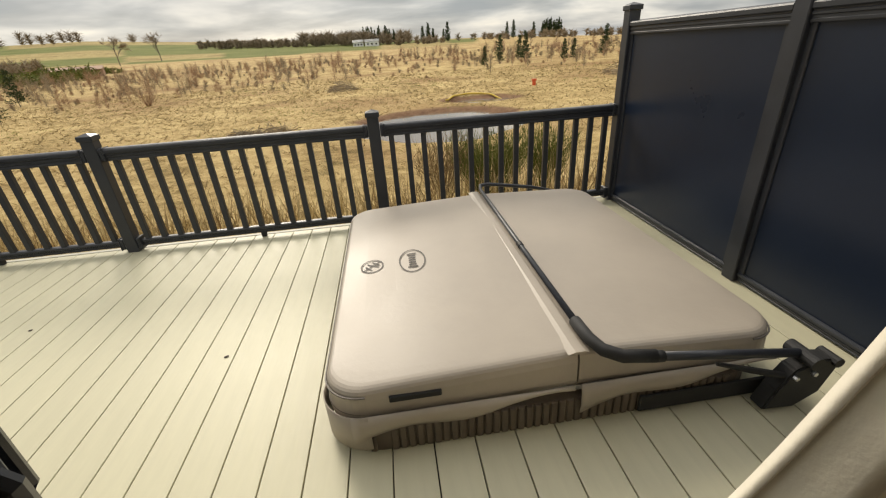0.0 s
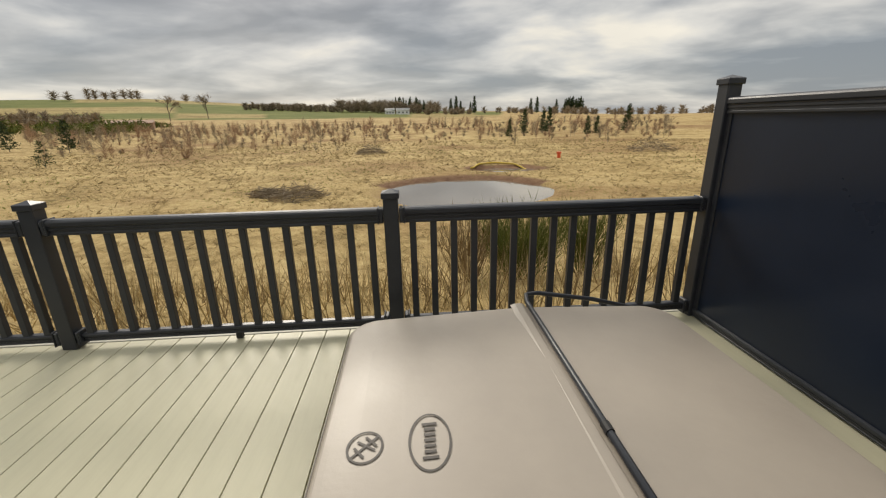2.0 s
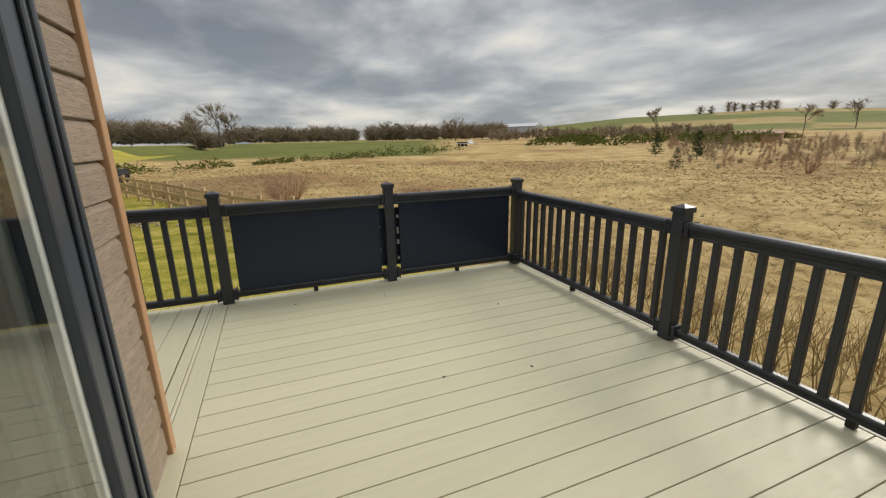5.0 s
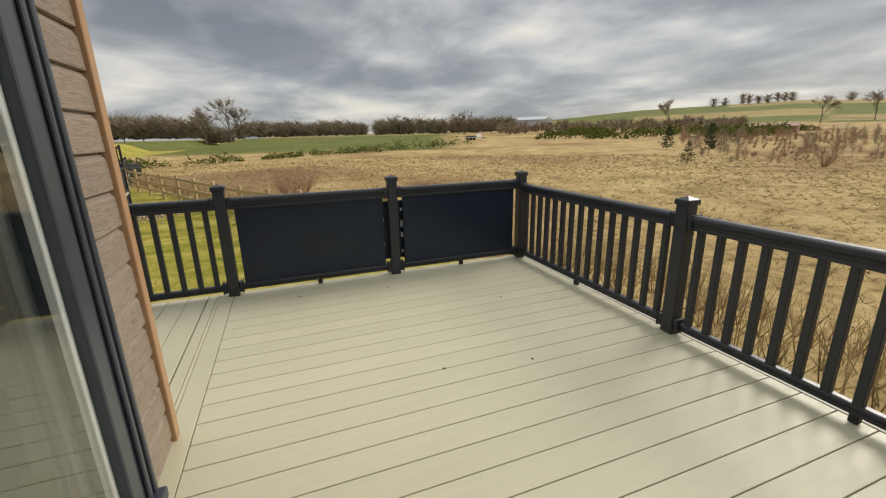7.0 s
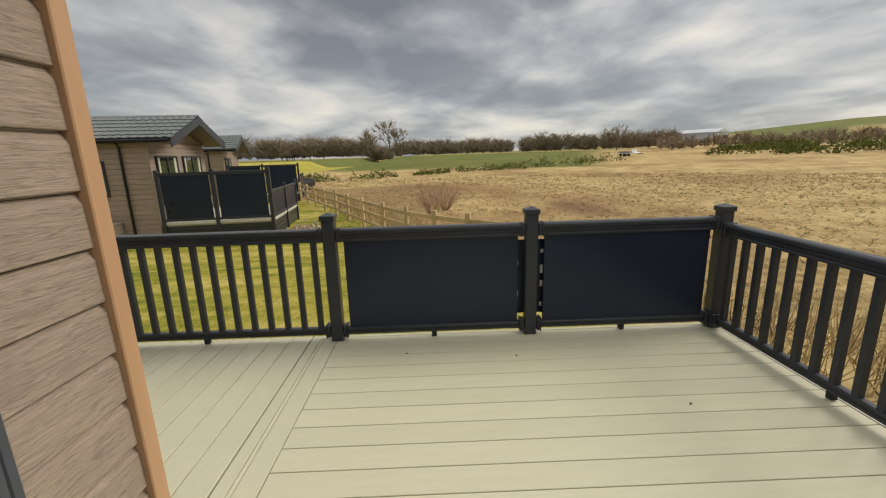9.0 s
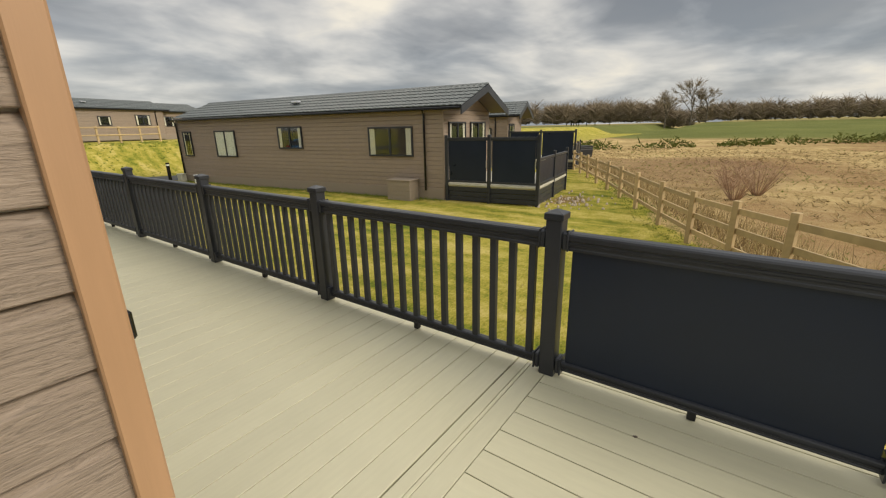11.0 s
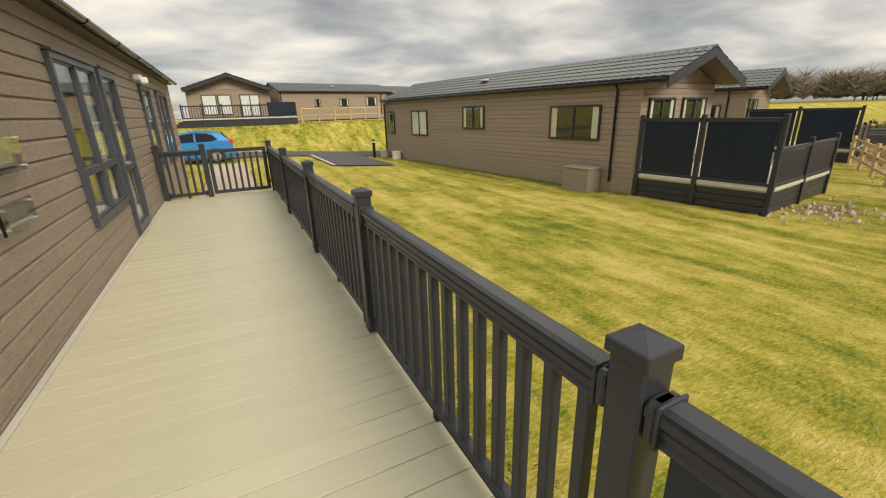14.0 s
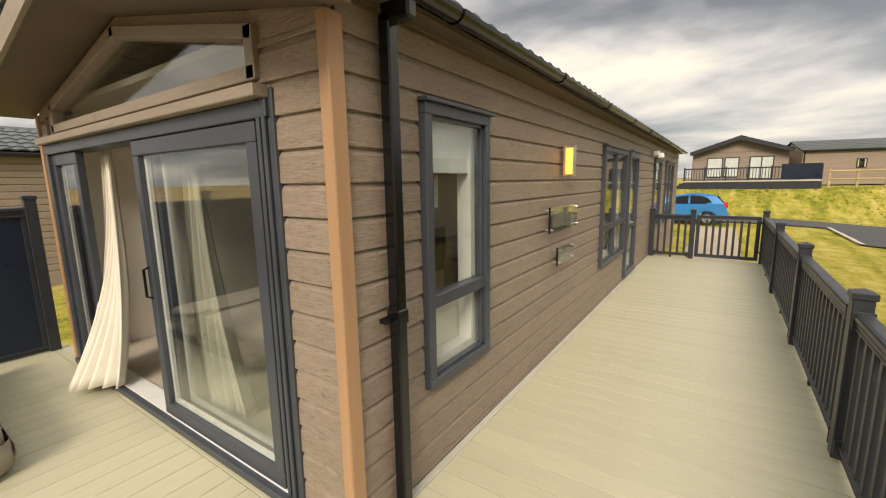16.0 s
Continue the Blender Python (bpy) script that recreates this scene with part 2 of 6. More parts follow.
def glass_material(name, tint, mirror):
    k = Nodes(name)
    glossy = k.n("ShaderNodeBsdfGlossy")
    glossy.inputs["Roughness"].default_value = 0.02
    clear = k.n("ShaderNodeBsdfTransparent")
    clear.inputs["Color"].default_value = (*tint, 1)
    facing = k.n("ShaderNodeLayerWeight")
    facing.inputs["Blend"].default_value = 0.5
    gloss = k.math("ADD", k.math("MULTIPLY", k.math("POWER", facing.outputs["Facing"], 3.5), 0.85), mirror)
    mixer = k.n("ShaderNodeMixShader")
    k.t.links.new(gloss, mixer.inputs[0])
    k.t.links.new(clear.outputs[0], mixer.inputs[1])
    k.t.links.new(glossy.outputs[0], mixer.inputs[2])
    k.t.links.new(mixer.outputs[0], k.t.nodes["Material Output"].inputs[0])
    return k.mat


M_GLASS = glass_material("window_glass", (0.93, 0.95, 0.94), 0.06)
M_GLASS_CAR = glass_material("dark_car_glass", (0.10, 0.11, 0.12), 0.05)
M_GLASS_CLEAR = glass_material("clear_plaque_glass", (0.94, 0.96, 0.95), 0.04)


def emitter(name, colour, strength):
    k = Nodes(name)
    k.b.inputs["Emission Color"].default_value = (*colour, 1)
    k.b.inputs["Emission Strength"].default_value = strength
    return k.done(colour, 0.4)


M_GLOW = emitter("warm_lamp_diffuser", (1.0, 0.40, 0.08), 1.1)

# ---- mesh helpers ----


def mesh_object(name, bm, mat, smooth=False):
    me = bpy.data.meshes.new(name)
    bm.normal_update()
    bm.to_mesh(me)
    bm.free()
    for m in (mat if isinstance(mat, (list, tuple)) else [mat]):
        me.materials.append(m)
    if smooth:
        for p in me.polygons:
            p.use_smooth = True
    return me


def part(name, bm, mat, parent, label="", smooth=False):
    ob = new(name, mesh_object(name, bm, mat, smooth))
    ob.parent = parent
    if label:
        ob["label"] = label
    return ob


def thing(name, label, category, group="", kind="", at=None):
    ob = new(name)
    ob.empty_display_size = 0.1
    if at is not None:
        ob.matrix_basis = at
    return tagged(ob, label, category, group, kind)


def solid(name, bm, mat, label, category, kind="", group="", smooth=False):
    return tagged(new(name, mesh_object(name, bm, mat, smooth)), label, category, group, kind)


def box(bm, x0, y0, z0, x1, y1, z1, bevel=0.0):
    lo, hi = Vector((min(x0, x1), min(y0, y1), min(z0, z1))), Vector((max(x0, x1), max(y0, y1), max(z0, z1)))
    m = Matrix.LocRotScale((lo + hi) / 2, None, hi - lo)
    got = bmesh.ops.create_cube(bm, size=1.0, matrix=m)["verts"]
    if bevel:
        edges = list({e for v in got for e in v.link_edges})
        bmesh.ops.bevel(bm, geom=edges, offset=bevel, segments=1, affect="EDGES", profile=0.5)
    return bm


def B(*args, bevel=0.0):
    return box(bmesh.new(), *args, bevel=bevel)


def prism(bm, profile, axis, a, b):
    """A closed profile of (u, v), pushed along an axis from a to b. x: (y, z); y: (x, z); z: (x, y)."""
    def place(u, v, w):
        return {"x": (w, u, v), "y": (u, w, v), "z": (u, v, w)}[axis]
    lo = [bm.verts.new(place(u, v, a)) for u, v in profile]
    hi = [bm.verts.new(place(u, v, b)) for u, v in profile]
    faces = [bm.faces.new(lo), bm.faces.new(hi[::-1])]
    n = len(profile)
    for i in range(n):
        faces.append(bm.faces.new((lo[i], hi[i], hi[(i + 1) % n], lo[(i + 1) % n])))
    bmesh.ops.recalc_face_normals(bm, faces=faces)
    return bm


def tube(bm, points, radii, sides=8):
    """A round bar through points, with caps."""
    pts = [Vector(p) for p in points]
    if isinstance(radii, (int, float)):
        radii = [radii] * len(pts)
    rings = []
    for i, p in enumerate(pts):
        d = (pts[min(i + 1, len(pts) - 1)] - pts[max(i - 1, 0)]).normalized()
        side = d.cross(Vector((0.13, 0.21, 1)) if abs(d.z) < 0.95 else Vector((1, 0.1, 0))).normalized()
        other = d.cross(side)
        rings.append([bm.verts.new(p + radii[i] * (math.cos(6.28318 * k / sides) * side + math.sin(6.28318 * k / sides) * other)) for k in range(sides)])
    for r, s in zip(rings, rings[1:]):
        for k in range(sides):
            bm.faces.new((r[k], r[(k + 1) % sides], s[(k + 1) % sides], s[k]))
    bm.faces.new(rings[0][::-1])
    bm.faces.new(rings[-1])
    return bm


def cylinder(bm, x, y, z0, z1, r, sides=16):
    return tube(bm, [(x, y, z0), (x, y, z1)], r, sides)


def from_lists(name, verts, faces, mat, smooth=False):
    me = bpy.data.meshes.new(name)
    me.from_pydata(verts, [], faces)
    for m in (mat if isinstance(mat, (list, tuple)) else [mat]):
        me.materials.append(m)
    if smooth:
        me.polygons.foreach_set("use_smooth", [True] * len(me.polygons))
    me.update()
    return me

# ---- ground ----


def smooth(a, b, v):
    t = min(1.0, max(0.0, (v - a) / (b - a)))
    return t * t * (3 - 2 * t)


def ramp_of(v, stops):
    if v <= stops[0][0]:
        return stops[0][1]
    for (a, p), (b, q) in zip(stops, stops[1:]):
        if v <= b:
            return p + (q - p) * (v - a) / (b - a)
    return stops[-1][1]


FENCE_LINE = [(-60, -20), (-33, -9.3), (-20, -2.6), (-13.8, 0.4), (-9.4, 2.3), (-6.2, 4.2), (-4, 5.0), (40, 6.0)]
HILLS = [(-180, 5), (-100, 3), (-88, 2), (-70, 5), (-58, 15), (-45, 27), (-30, 31), (-12, 20), (0, 12), (15, 8), (28, 0), (90, 0), (180, 5)]
PONDS = [(3.9, 21.2, 3.7, 3.7, 0.75), (7.6, 29.2, 2.1, 1.6, 0.45)]
WATER_Z = -1.86


def ground_z(x, y):
    r = math.hypot(x, y - 3)
    az = math.degrees(math.atan2(x, y - 3))
    n = y - ramp_of(x, FENCE_LINE)
    lawn = -0.45 - 0.5 * smooth(-3, -13, x)
    if y < -14:
        lawn += (1.45 + 0.5 * smooth(-3, -13, x)) * smooth(-27, -33, y)
    field = -1.7 + 3.0 * smooth(45, 220, r) + ramp_of(az, HILLS) * smooth(160, 700, r)
    field += 0.10 * noise.noise((x * 0.13, y * 0.13, 0)) + 0.05 * noise.noise((x * 0.6, y * 0.6, 3))
    for px, py, ax, ay, deep in PONDS:
        d = math.hypot((x - px) / ax, (y - py) / ay) + 0.12 * noise.noise((x * 0.4, y * 0.4, 9))
        field -= deep * (1 - smooth(0.75, 1.25, d))
    t = smooth(-0.3, 6.5, n)
    return lawn * (1 - t) + field * t + 0.015 * noise.noise((x * 0.9, y * 0.9, 5))


def build_ground():
    radii = [0.0]
    while radii[-1] < 3200:
        radii.append(radii[-1] + (0.45 if radii[-1] < 22 else radii[-1] * 0.045 - 0.5))
    count = 420
    verts, faces, lawn_m, green_m, soil_m = [(-1, 2, ground_z(-1, 2))], [], [1.0], [0.0], [0.0]
    for r in radii[1:]:
        for k in range(count):
            a = 2 * math.pi * k / count
            x, y = -1 + r * math.sin(a), 2 + r * math.cos(a)
            verts.append((x, y, ground_z(x, y)))
            n = y - ramp_of(x, FENCE_LINE)
            az = math.degrees(math.atan2(x, y - 3))
            wob = 0.6 * noise.noise((x * 0.5, y * 0.5, 1))
            lawn_m.append(1.0 - smooth(-0.6, 0.9, n + wob) if r < 120 else 0.0)
            g = 0.0
            if -118 < az < -66 and 82 < r < 235:
                g = smooth(82, 92, r + 10 * smooth(-90, -66, az)) * (1 - smooth(-72, -66, az))
            if r > 240 and -56 < az < 12:
                g = 1.0 if noise.noise((math.floor(az / 9.0), math.floor(math.log(r) * 5), 2.5)) > -0.22 else 0.35
            if r > 240 and (az <= -66 or az > 40):
                g = 0.6
            green_m.append(g)
            s = 0.0
            for px, py, ax, ay, deep in PONDS:
                d = math.hypot((x - px) / ax, (y - py) / ay)
                s = max(s, (1 - smooth(1.0, 1.75, d)) * ((0.95 if y > py + 1.5 else 0.5) if deep > 0.5 else 1.0))
            s = max(s, 0.65 * (1 - smooth(0.2, 1.0, math.hypot((x + 24) / 8, (y - 11) / 3.6))))
            s = max(s, 0.55 * (1 - smooth(0.4, 1.0, math.hypot((x + 36) / 22, (y + 2) / 12.0))))
            s = max(s, 0.6 * (1 - smooth(0.2, 1.0, math.hypot((x + 15.2) / 2.0, (y + 2.5) / 1.4))))
            if r > 300 and -66 <= az <= -56:
                s = 0.8
            soil_m.append(s)
    for k in range(count):
        faces.append((0, 1 + (k + 1) % count, 1 + k))
    for i in range(len(radii) - 2):
        a, b = 1 + i * count, 1 + (i + 1) * count
        for k in range(count):
            faces.append((a + k, a + (k + 1) % count, b + (k + 1) % count, b + k))
    k = Nodes("field_and_lawn")
    n1, n2, n3 = k.noise(0.35, 6, 0.6), k.noise(2.3, 5, 0.65), k.noise(14, 4, 0.7, (1, 2.5, 1))
    blend = k.math("ADD", k.math("MULTIPLY", n1, 0.35), k.math("ADD", k.math("MULTIPLY", n2, 0.35), k.math("MULTIPLY", n3, 0.30)))
    straw = k.ramp(blend, (0.36, (0.085, 0.075, 0.028)), (0.43, (0.27, 0.19, 0.078)), (0.50, (0.45, 0.325, 0.145)), (0.60, (0.58, 0.45, 0.22)))
    rust = k.ramp(k.noise(0.055, 4, 0.6), (0.48, 0.0), (0.66, 0.75))
    straw = k.mix(rust, straw, (0.23, 0.125, 0.06))
    stripes = k.noise(0.5, 4, 0.55, (3.2, 0.7, 1), 0.5)
    lawn_mix = k.math("ADD", k.math("MULTIPLY", stripes, 0.40), k.math("ADD", k.math("MULTIPLY", n2, 0.28), k.math("MULTIPLY", n3, 0.32)))
    grass = k.ramp(lawn_mix, (0.38, (0.085, 0.13, 0.016)), (0.45, (0.235, 0.235, 0.030)), (0.52, (0.41, 0.345, 0.065)), (0.60, (0.56, 0.45, 0.15)))
    crop = k.ramp(k.noise(0.05, 5, 0.6), (0.3, (0.105, 0.12, 0.030)), (0.7, (0.165, 0.175, 0.050)))
    soil = k.ramp(n2, (0.3, (0.14, 0.075, 0.045)), (0.7, (0.25, 0.15, 0.085)))
    base = k.mix(k.attr("green"), straw, crop)
    base = k.mix(k.ramp(k.math("ADD", k.attr("lawn"), k.math("MULTIPLY", k.math("SUBTRACT", n2, 0.5), 0.6)), (0.4, 0.0), (0.6, 1.0)), base, grass)
    base = k.mix(k.ramp(k.math("ADD", k.attr("soil"), k.math("MULTIPLY", k.math("SUBTRACT", n2, 0.5), 0.8)), (0.35, 0.0), (0.7, 1.0)), base, soil)
    k.bump(k.math("ADD", n2, n3), 0.7, 0.08)
    me = from_lists("ground", verts, faces, k.done(base, 0.95, 0, 0.1), True)
    for name, values in (("lawn", lawn_m), ("green", green_m), ("soil", soil_m)):
        me.attributes.new(name, "FLOAT", "POINT").data.foreach_set("value", values)
    return tagged(new("ground", me), "mown yellow-green lawn falling to dry straw-coloured rough field", "ground", kind="structure")


build_ground()


def build_water():
    k = Nodes("still_pond_water")
    k.bump(k.noise(3, 3, 0.5), 0.04, 0.02)
    mat = k.done((0.20, 0.17, 0.13), 0.06, 0, 0.9)
    for px, py, ax, ay, deep in PONDS:
        bm = bmesh.new()
        z = WATER_Z if deep > 0.5 else WATER_Z - 0.06
        ring = [bm.verts.new((px + ax * 1.15 * math.cos(a), py + ay * 1.15 * math.sin(a), z)) for a in [2 * math.pi * i / 40 for i in range(40)]]
        bm.faces.new(ring)
        solid("water", bm, mat, "still muddy pond reflecting the grey sky", "pond", "structure")


build_water()

# ---- deck ----
WALL_X, WALL_Y = -1.19, 1.40        # outer faces of the lodge: long side and glazed end
EAST_X = 3.03                       # far side of the lodge
DECK_W, DECK_E, DECK_N, DECK_S = -3.40, 3.60, 4.86, -8.15
PITCH = 0.176
FIRST_JOINT = -3.351


def board_mesh(length_x, length_y, thick=0.024):
    bm = bmesh.new()
    box(bm, 0, 0, -thick, length_x, length_y, 0, 0.002)
    return bm


def build_deck():
    root = thing("floor", "sage-grey composite deck boards with narrow dark joints", "decking", kind="structure")
    gap = 0.0055
    bed = part("deck_frame", B(DECK_W + 0.02, WALL_Y + 0.02, -0.30, DECK_E - 0.02, DECK_N - 0.02, -0.034), M_RUBBER, root, "dark framing under the boards")
    bed2 = part("deck_frame", B(DECK_W + 0.02, DECK_S, -0.30, WALL_X - 0.01, WALL_Y + 0.02, -0.034), M_RUBBER, root, "dark framing under the boards")
    jobs = []
    y0 = 1.485
    n = int((DECK_E - DECK_W) / PITCH) + 1
    me = mesh_object("board", board_mesh(PITCH - gap, DECK_N - 0.05 - y0), M_DECK_Y)
    for i in range(n):
        if FIRST_JOINT + (i + 1) * PITCH < DECK_E + 0.01:
            jobs.append((me, (FIRST_JOINT + i * PITCH, y0, 0)))
    last = FIRST_JOINT + int((DECK_E - FIRST_JOINT) / PITCH) * PITCH
    for xa, xb in ((DECK_W, FIRST_JOINT - gap), (last, DECK_E)):
        jobs.append((mesh_object("board", board_mesh(xb - xa, DECK_N - 0.05 - y0), M_DECK_Y), (xa, y0, 0)))
    wide = DECK_E - DECK_W
    step = 0.1765
    me = mesh_object("board", board_mesh(wide, 0.122), M_DECK_X)
    jobs.append((me, (DECK_W, y0 - 0.127, 0)))
    me = mesh_object("board", board_mesh(wide, 0.022), M_DECK_X)
    jobs.append((me, (DECK_W, y0 - 0.153, 0)))
    me = mesh_object("board", board_mesh(DECK_W * -1 + WALL_X - 0.055, 0.074), M_DECK_X)
    jobs.append((me, (DECK_W, 1.2535, 0)))
    me = mesh_object("board", board_mesh(DECK_W * -1 + WALL_X - 0.055, step - gap), M_DECK_X)
    y = 1.248 - step
    while y > DECK_S:
        jobs.append((me, (DECK_W, y, 0)))
        y -= step
    for me, p in jobs:
        ob = new("board", me)
        ob.parent, ob.location = root, p
    part("edge_trim", B(WALL_X - 0.052, DECK_S, -0.024, WALL_X - 0.004, 1.39, 0.004, bevel=0.003), M_PALE, root, "pale strip along the wall")
    part("edge_trim", B(DECK_W, DECK_N - 0.048, -0.024, DECK_E, DECK_N, 0.004, bevel=0.003), M_PALE, root, "pale strip under the balustrade")
    for a in ((DECK_W - 0.03, DECK_N, DECK_E + 0.03, DECK_N + 0.03), (DECK_W - 0.03, DECK_S, DECK_W, DECK_N), (DECK_E, WALL_Y, DECK_E + 0.03, DECK_N)):
        for i in range(3):
            part("skirt_board", B(a[0], a[1], -0.20 - 0.18 * i, a[2], a[3], -0.03 - 0.18 * i, bevel=0.004), M_RAIL, root, "anthracite skirting board")
    return root


# ---- balustrade ----
POST_H, RAIL_TOP = 1.075, 0.945


def post_mesh(h):
    bm = bmesh.new()
    box(bm, -0.05, -0.05, 0, 0.05, 0.05, h - 0.05, 0.006)
    return bm


def cap_mesh(h):
    bm = bmesh.new()
    box(bm, -0.060, -0.060, h - 0.062, 0.060, 0.060, h - 0.022, 0.004)
    v = [bm.verts.new(p) for p in ((-0.056, -0.056, h - 0.022), (0.056, -0.056, h - 0.022), (0.056, 0.056, h - 0.022), (-0.056, 0.056, h - 0.022), (0, 0, h))]
    for i in range(4):
        bm.faces.new((v[i], v[(i + 1) % 4], v[4]))
    return bm


def rail_profile(z0, h, w):
    """A moulded rail: flat foot, two beads along each side, a wide cap with softened shoulders."""
    s = w / 2
    right = [(s * 0.70, 0.0), (s * 0.76, 0.04), (s * 0.76, 0.14), (s * 0.66, 0.18), (s * 0.66, 0.30), (s * 0.80, 0.35), (s * 0.80, 0.45), (s * 0.70, 0.49), (s * 0.72, 0.55), (s, 0.62), (s, 0.84), (s * 0.90, 0.93), (s * 0.55, 1.0)]
    return [(x, z0 + h * t) for x, t in right] + [(-x, z0 + h * t) for x, t in right[::-1]]


ME_POST, ME_CAP = mesh_object("post", post_mesh(POST_H), M_RAIL), mesh_object("cap", cap_mesh(POST_H), M_RAIL)
ME_TALL, ME_TALLCAP = mesh_object("post", post_mesh(1.74), M_RAIL), mesh_object("cap", cap_mesh(1.74), M_RAIL)
ME_BAL = mesh_object("baluster", B(-0.023, -0.021, 0.10, 0.023, 0.021, 0.86, bevel=0.004), M_RAIL)
ME_FOOT = mesh_object("foot", B(-0.022, -0.022, 0.004, 0.022, 0.022, 0.06, bevel=0.004), M_RUBBER)


def bracket_mesh(z):
    bm = bmesh.new()
    box(bm, -0.016, -0.046, z - 0.052, 0.016, 0.046, z + 0.05, 0.008)
    box(bm, 0.014, -0.05, z - 0.058, 0.024, 0.05, z + 0.056, 0.003)
    return bm


ME_BRACKET = mesh_object("rail_bracket", bracket_mesh(RAIL_TOP - 0.05), M_RAIL)
ME_BRACKET_LOW = mesh_object("rail_bracket", bracket_mesh(0.085), M_RAIL)


def stand(name, me, parent, m, label=""):
    ob = new(name, me)
    ob.parent, ob.matrix_basis = parent, m
    if label:
        ob["label"] = label
    return ob


def fence_post(x, y, tall=False, rise=1.0):
    root = thing("deck_post", "tall square anthracite post with pyramid cap" if tall else "square anthracite PVC post with pyramid cap, on the deck edge", "post", "posts of the deck balustrade", at=pose(x, y, 0) @ Matrix.Diagonal((1, 1, rise, 1)))
    stand("post", ME_TALL if tall else ME_POST, root, Matrix())
    stand("cap", ME_TALLCAP if tall else ME_CAP, root, Matrix())
    return root


def span(a, b, kind, count=15, rise=1.0):
    """One balustrade bay from post a to post b: balusters or a solid panel."""
    a, b = Vector(a), Vector(b)
    d = b - a
    length, turn = d.length, math.degrees(math.atan2(d.y, d.x))
    label = {"bars": "anthracite PVC balustrade bay with square balusters", "panel": "anthracite balustrade bay filled with a smooth solid panel", "tall": "tall anthracite privacy screen bay with smooth solid panel"}[kind]
    root = thing("balustrade_bay", label, "balustrade", "bays of the deck balustrade", at=pose(a.x, a.y, 0, 0, 0, turn) @ Matrix.Diagonal((1, 1, rise, 1)))
    s, e = 0.055, length - 0.055
    top = 1.60 if kind == "tall" else RAIL_TOP
    bm = bmesh.new()
    prism(bm, rail_profile(top - 0.105, 0.105, 0.088), "x", s, e)
    part("top_rail", bm, M_RAIL, root)
    low = 0.012 if kind == "tall" else 0.052
    bm = bmesh.new()
    prism(bm, rail_profile(low, 0.062, 0.062), "x", s, e)
    part("bottom_rail", bm, M_RAIL, root)
    if kind == "bars":
        for i in range(count):
            stand("baluster", ME_BAL, root, pose(length * (i + 1) / (count + 1), 0, 0))
    else:
        g = 0.11 if kind == "panel" else 0.07
        part("panel", B(g, -0.012, low + 0.055, length - g, 0.012, top - 0.09, bevel=0.003), M_PANEL, root, "smooth dark blue-grey panel")
        if kind == "tall":
            for x in (g, length - g):
                part("panel_edge", B(x - 0.02, -0.022, low + 0.06, x + 0.02, 0.022, top - 0.10, bevel=0.003), M_RAIL, root)
    if kind != "tall":
        stand("foot", ME_FOOT, root, pose(length / 2, 0, 0), "small black support block")
        for x, t in ((0.07, 0), (length - 0.07, 180)):
            stand("rail_bracket", ME_BRACKET, root, pose(x, 0, 0, 0, 0, t))
            stand("rail_bracket", ME_BRACKET_LOW, root, pose(x, 0, 0, 0, 0, t))
    return root


NORTH = [(-3.32, 4.77), (-1.065, 4.77), (1.23, 4.77), (3.52, 4.77)]
WEST = [(-3.32, 4.77), (-3.32, 3.155), (-3.32, 1.49), (-3.32, -0.77), (-3.32, -2.95), (-3.32, -5.35), (-3.32, -7.95)]
EAST = [(3.52, 4.77), (3.52, 3.12), (3.52, 1.47)]


def build_rails():
    for p in NORTH[:3]:
        fence_post(*p, rise=0.985 if p[0] > -3 else 1.01)
    for p in WEST[1:]:
        fence_post(*p, rise=1.035)
    for p in EAST:
        fence_post(*p, tall=True)
    for a, b in zip(NORTH, NORTH[1:]):
        span(a, b, "bars", 15, 0.985)
    for i, (a, b) in enumerate(zip(WEST, WEST[1:])):
        span(a, b, "panel" if i < 2 else "bars", 15, 1.035)
    for a, b in zip(EAST, EAST[1:]):
        span(a, b, "tall")
    # the far end: a fixed bay by the wall and a gate
    gy = -7.98
    fence_post(-1.25, gy, rise=1.035), fence_post(-2.05, gy, rise=1.035)
    span((-1.25, gy), (-2.05, gy), "bars", 5, 1.035)
    gate = thing("gate", "closed anthracite deck gate with square bars", "gate", at=pose(-2.12, gy, 0, 0, 0, 180))
    w = 1.13
    for nm, a in (("gate_rail", (0, -0.03, 0.90, w, 0.03, 0.97)), ("gate_rail", (0, -0.03, 0.05, w, 0.03, 0.12)), ("gate_stile", (0, -0.032, 0.05, 0.07, 0.032, 0.97)), ("gate_stile", (w - 0.07, -0.032, 0.05, w, 0.032, 0.97))):
        part(nm, B(*a, bevel=0.005), M_RAIL, gate)
    for i in range(7):
        stand("baluster", ME_BAL, gate, pose(0.07 + (w - 0.14) * (i + 1) / 8, 0, 0.02))
    part("latch", B(0.01, 0.03, 0.80, 0.10, 0.06, 0.84, bevel=0.004), M_BLACK, gate, "black gate latch")
    for z in (0.2, 0.82):
        part("hinge", B(w - 0.03, 0.03, z, w + 0.03, 0.05, z + 0.04), M_BLACK, gate, "black hinge")


# ---- our lodge ----
ROW = 0.1595
EAVE_Z, RIDGE_X, SLOPE = 2.58, (WALL_X + EAST_X) / 2, 0.20
LODGE_S = -13.9
# openings: along the wall, then height
OPEN_W = [(0.055, 0.795, 0.555, 2.215), (-4.82, -3.26, 0.555, 2.225), (-5.93, -5.01, 0.06, 2.245), (-9.25, -8.10, 0.555, 2.225), (-12.2, -10.3, 0.555, 2.225)]
OPEN_N = [(-0.76, 2.86, 0.02, 2.19)]


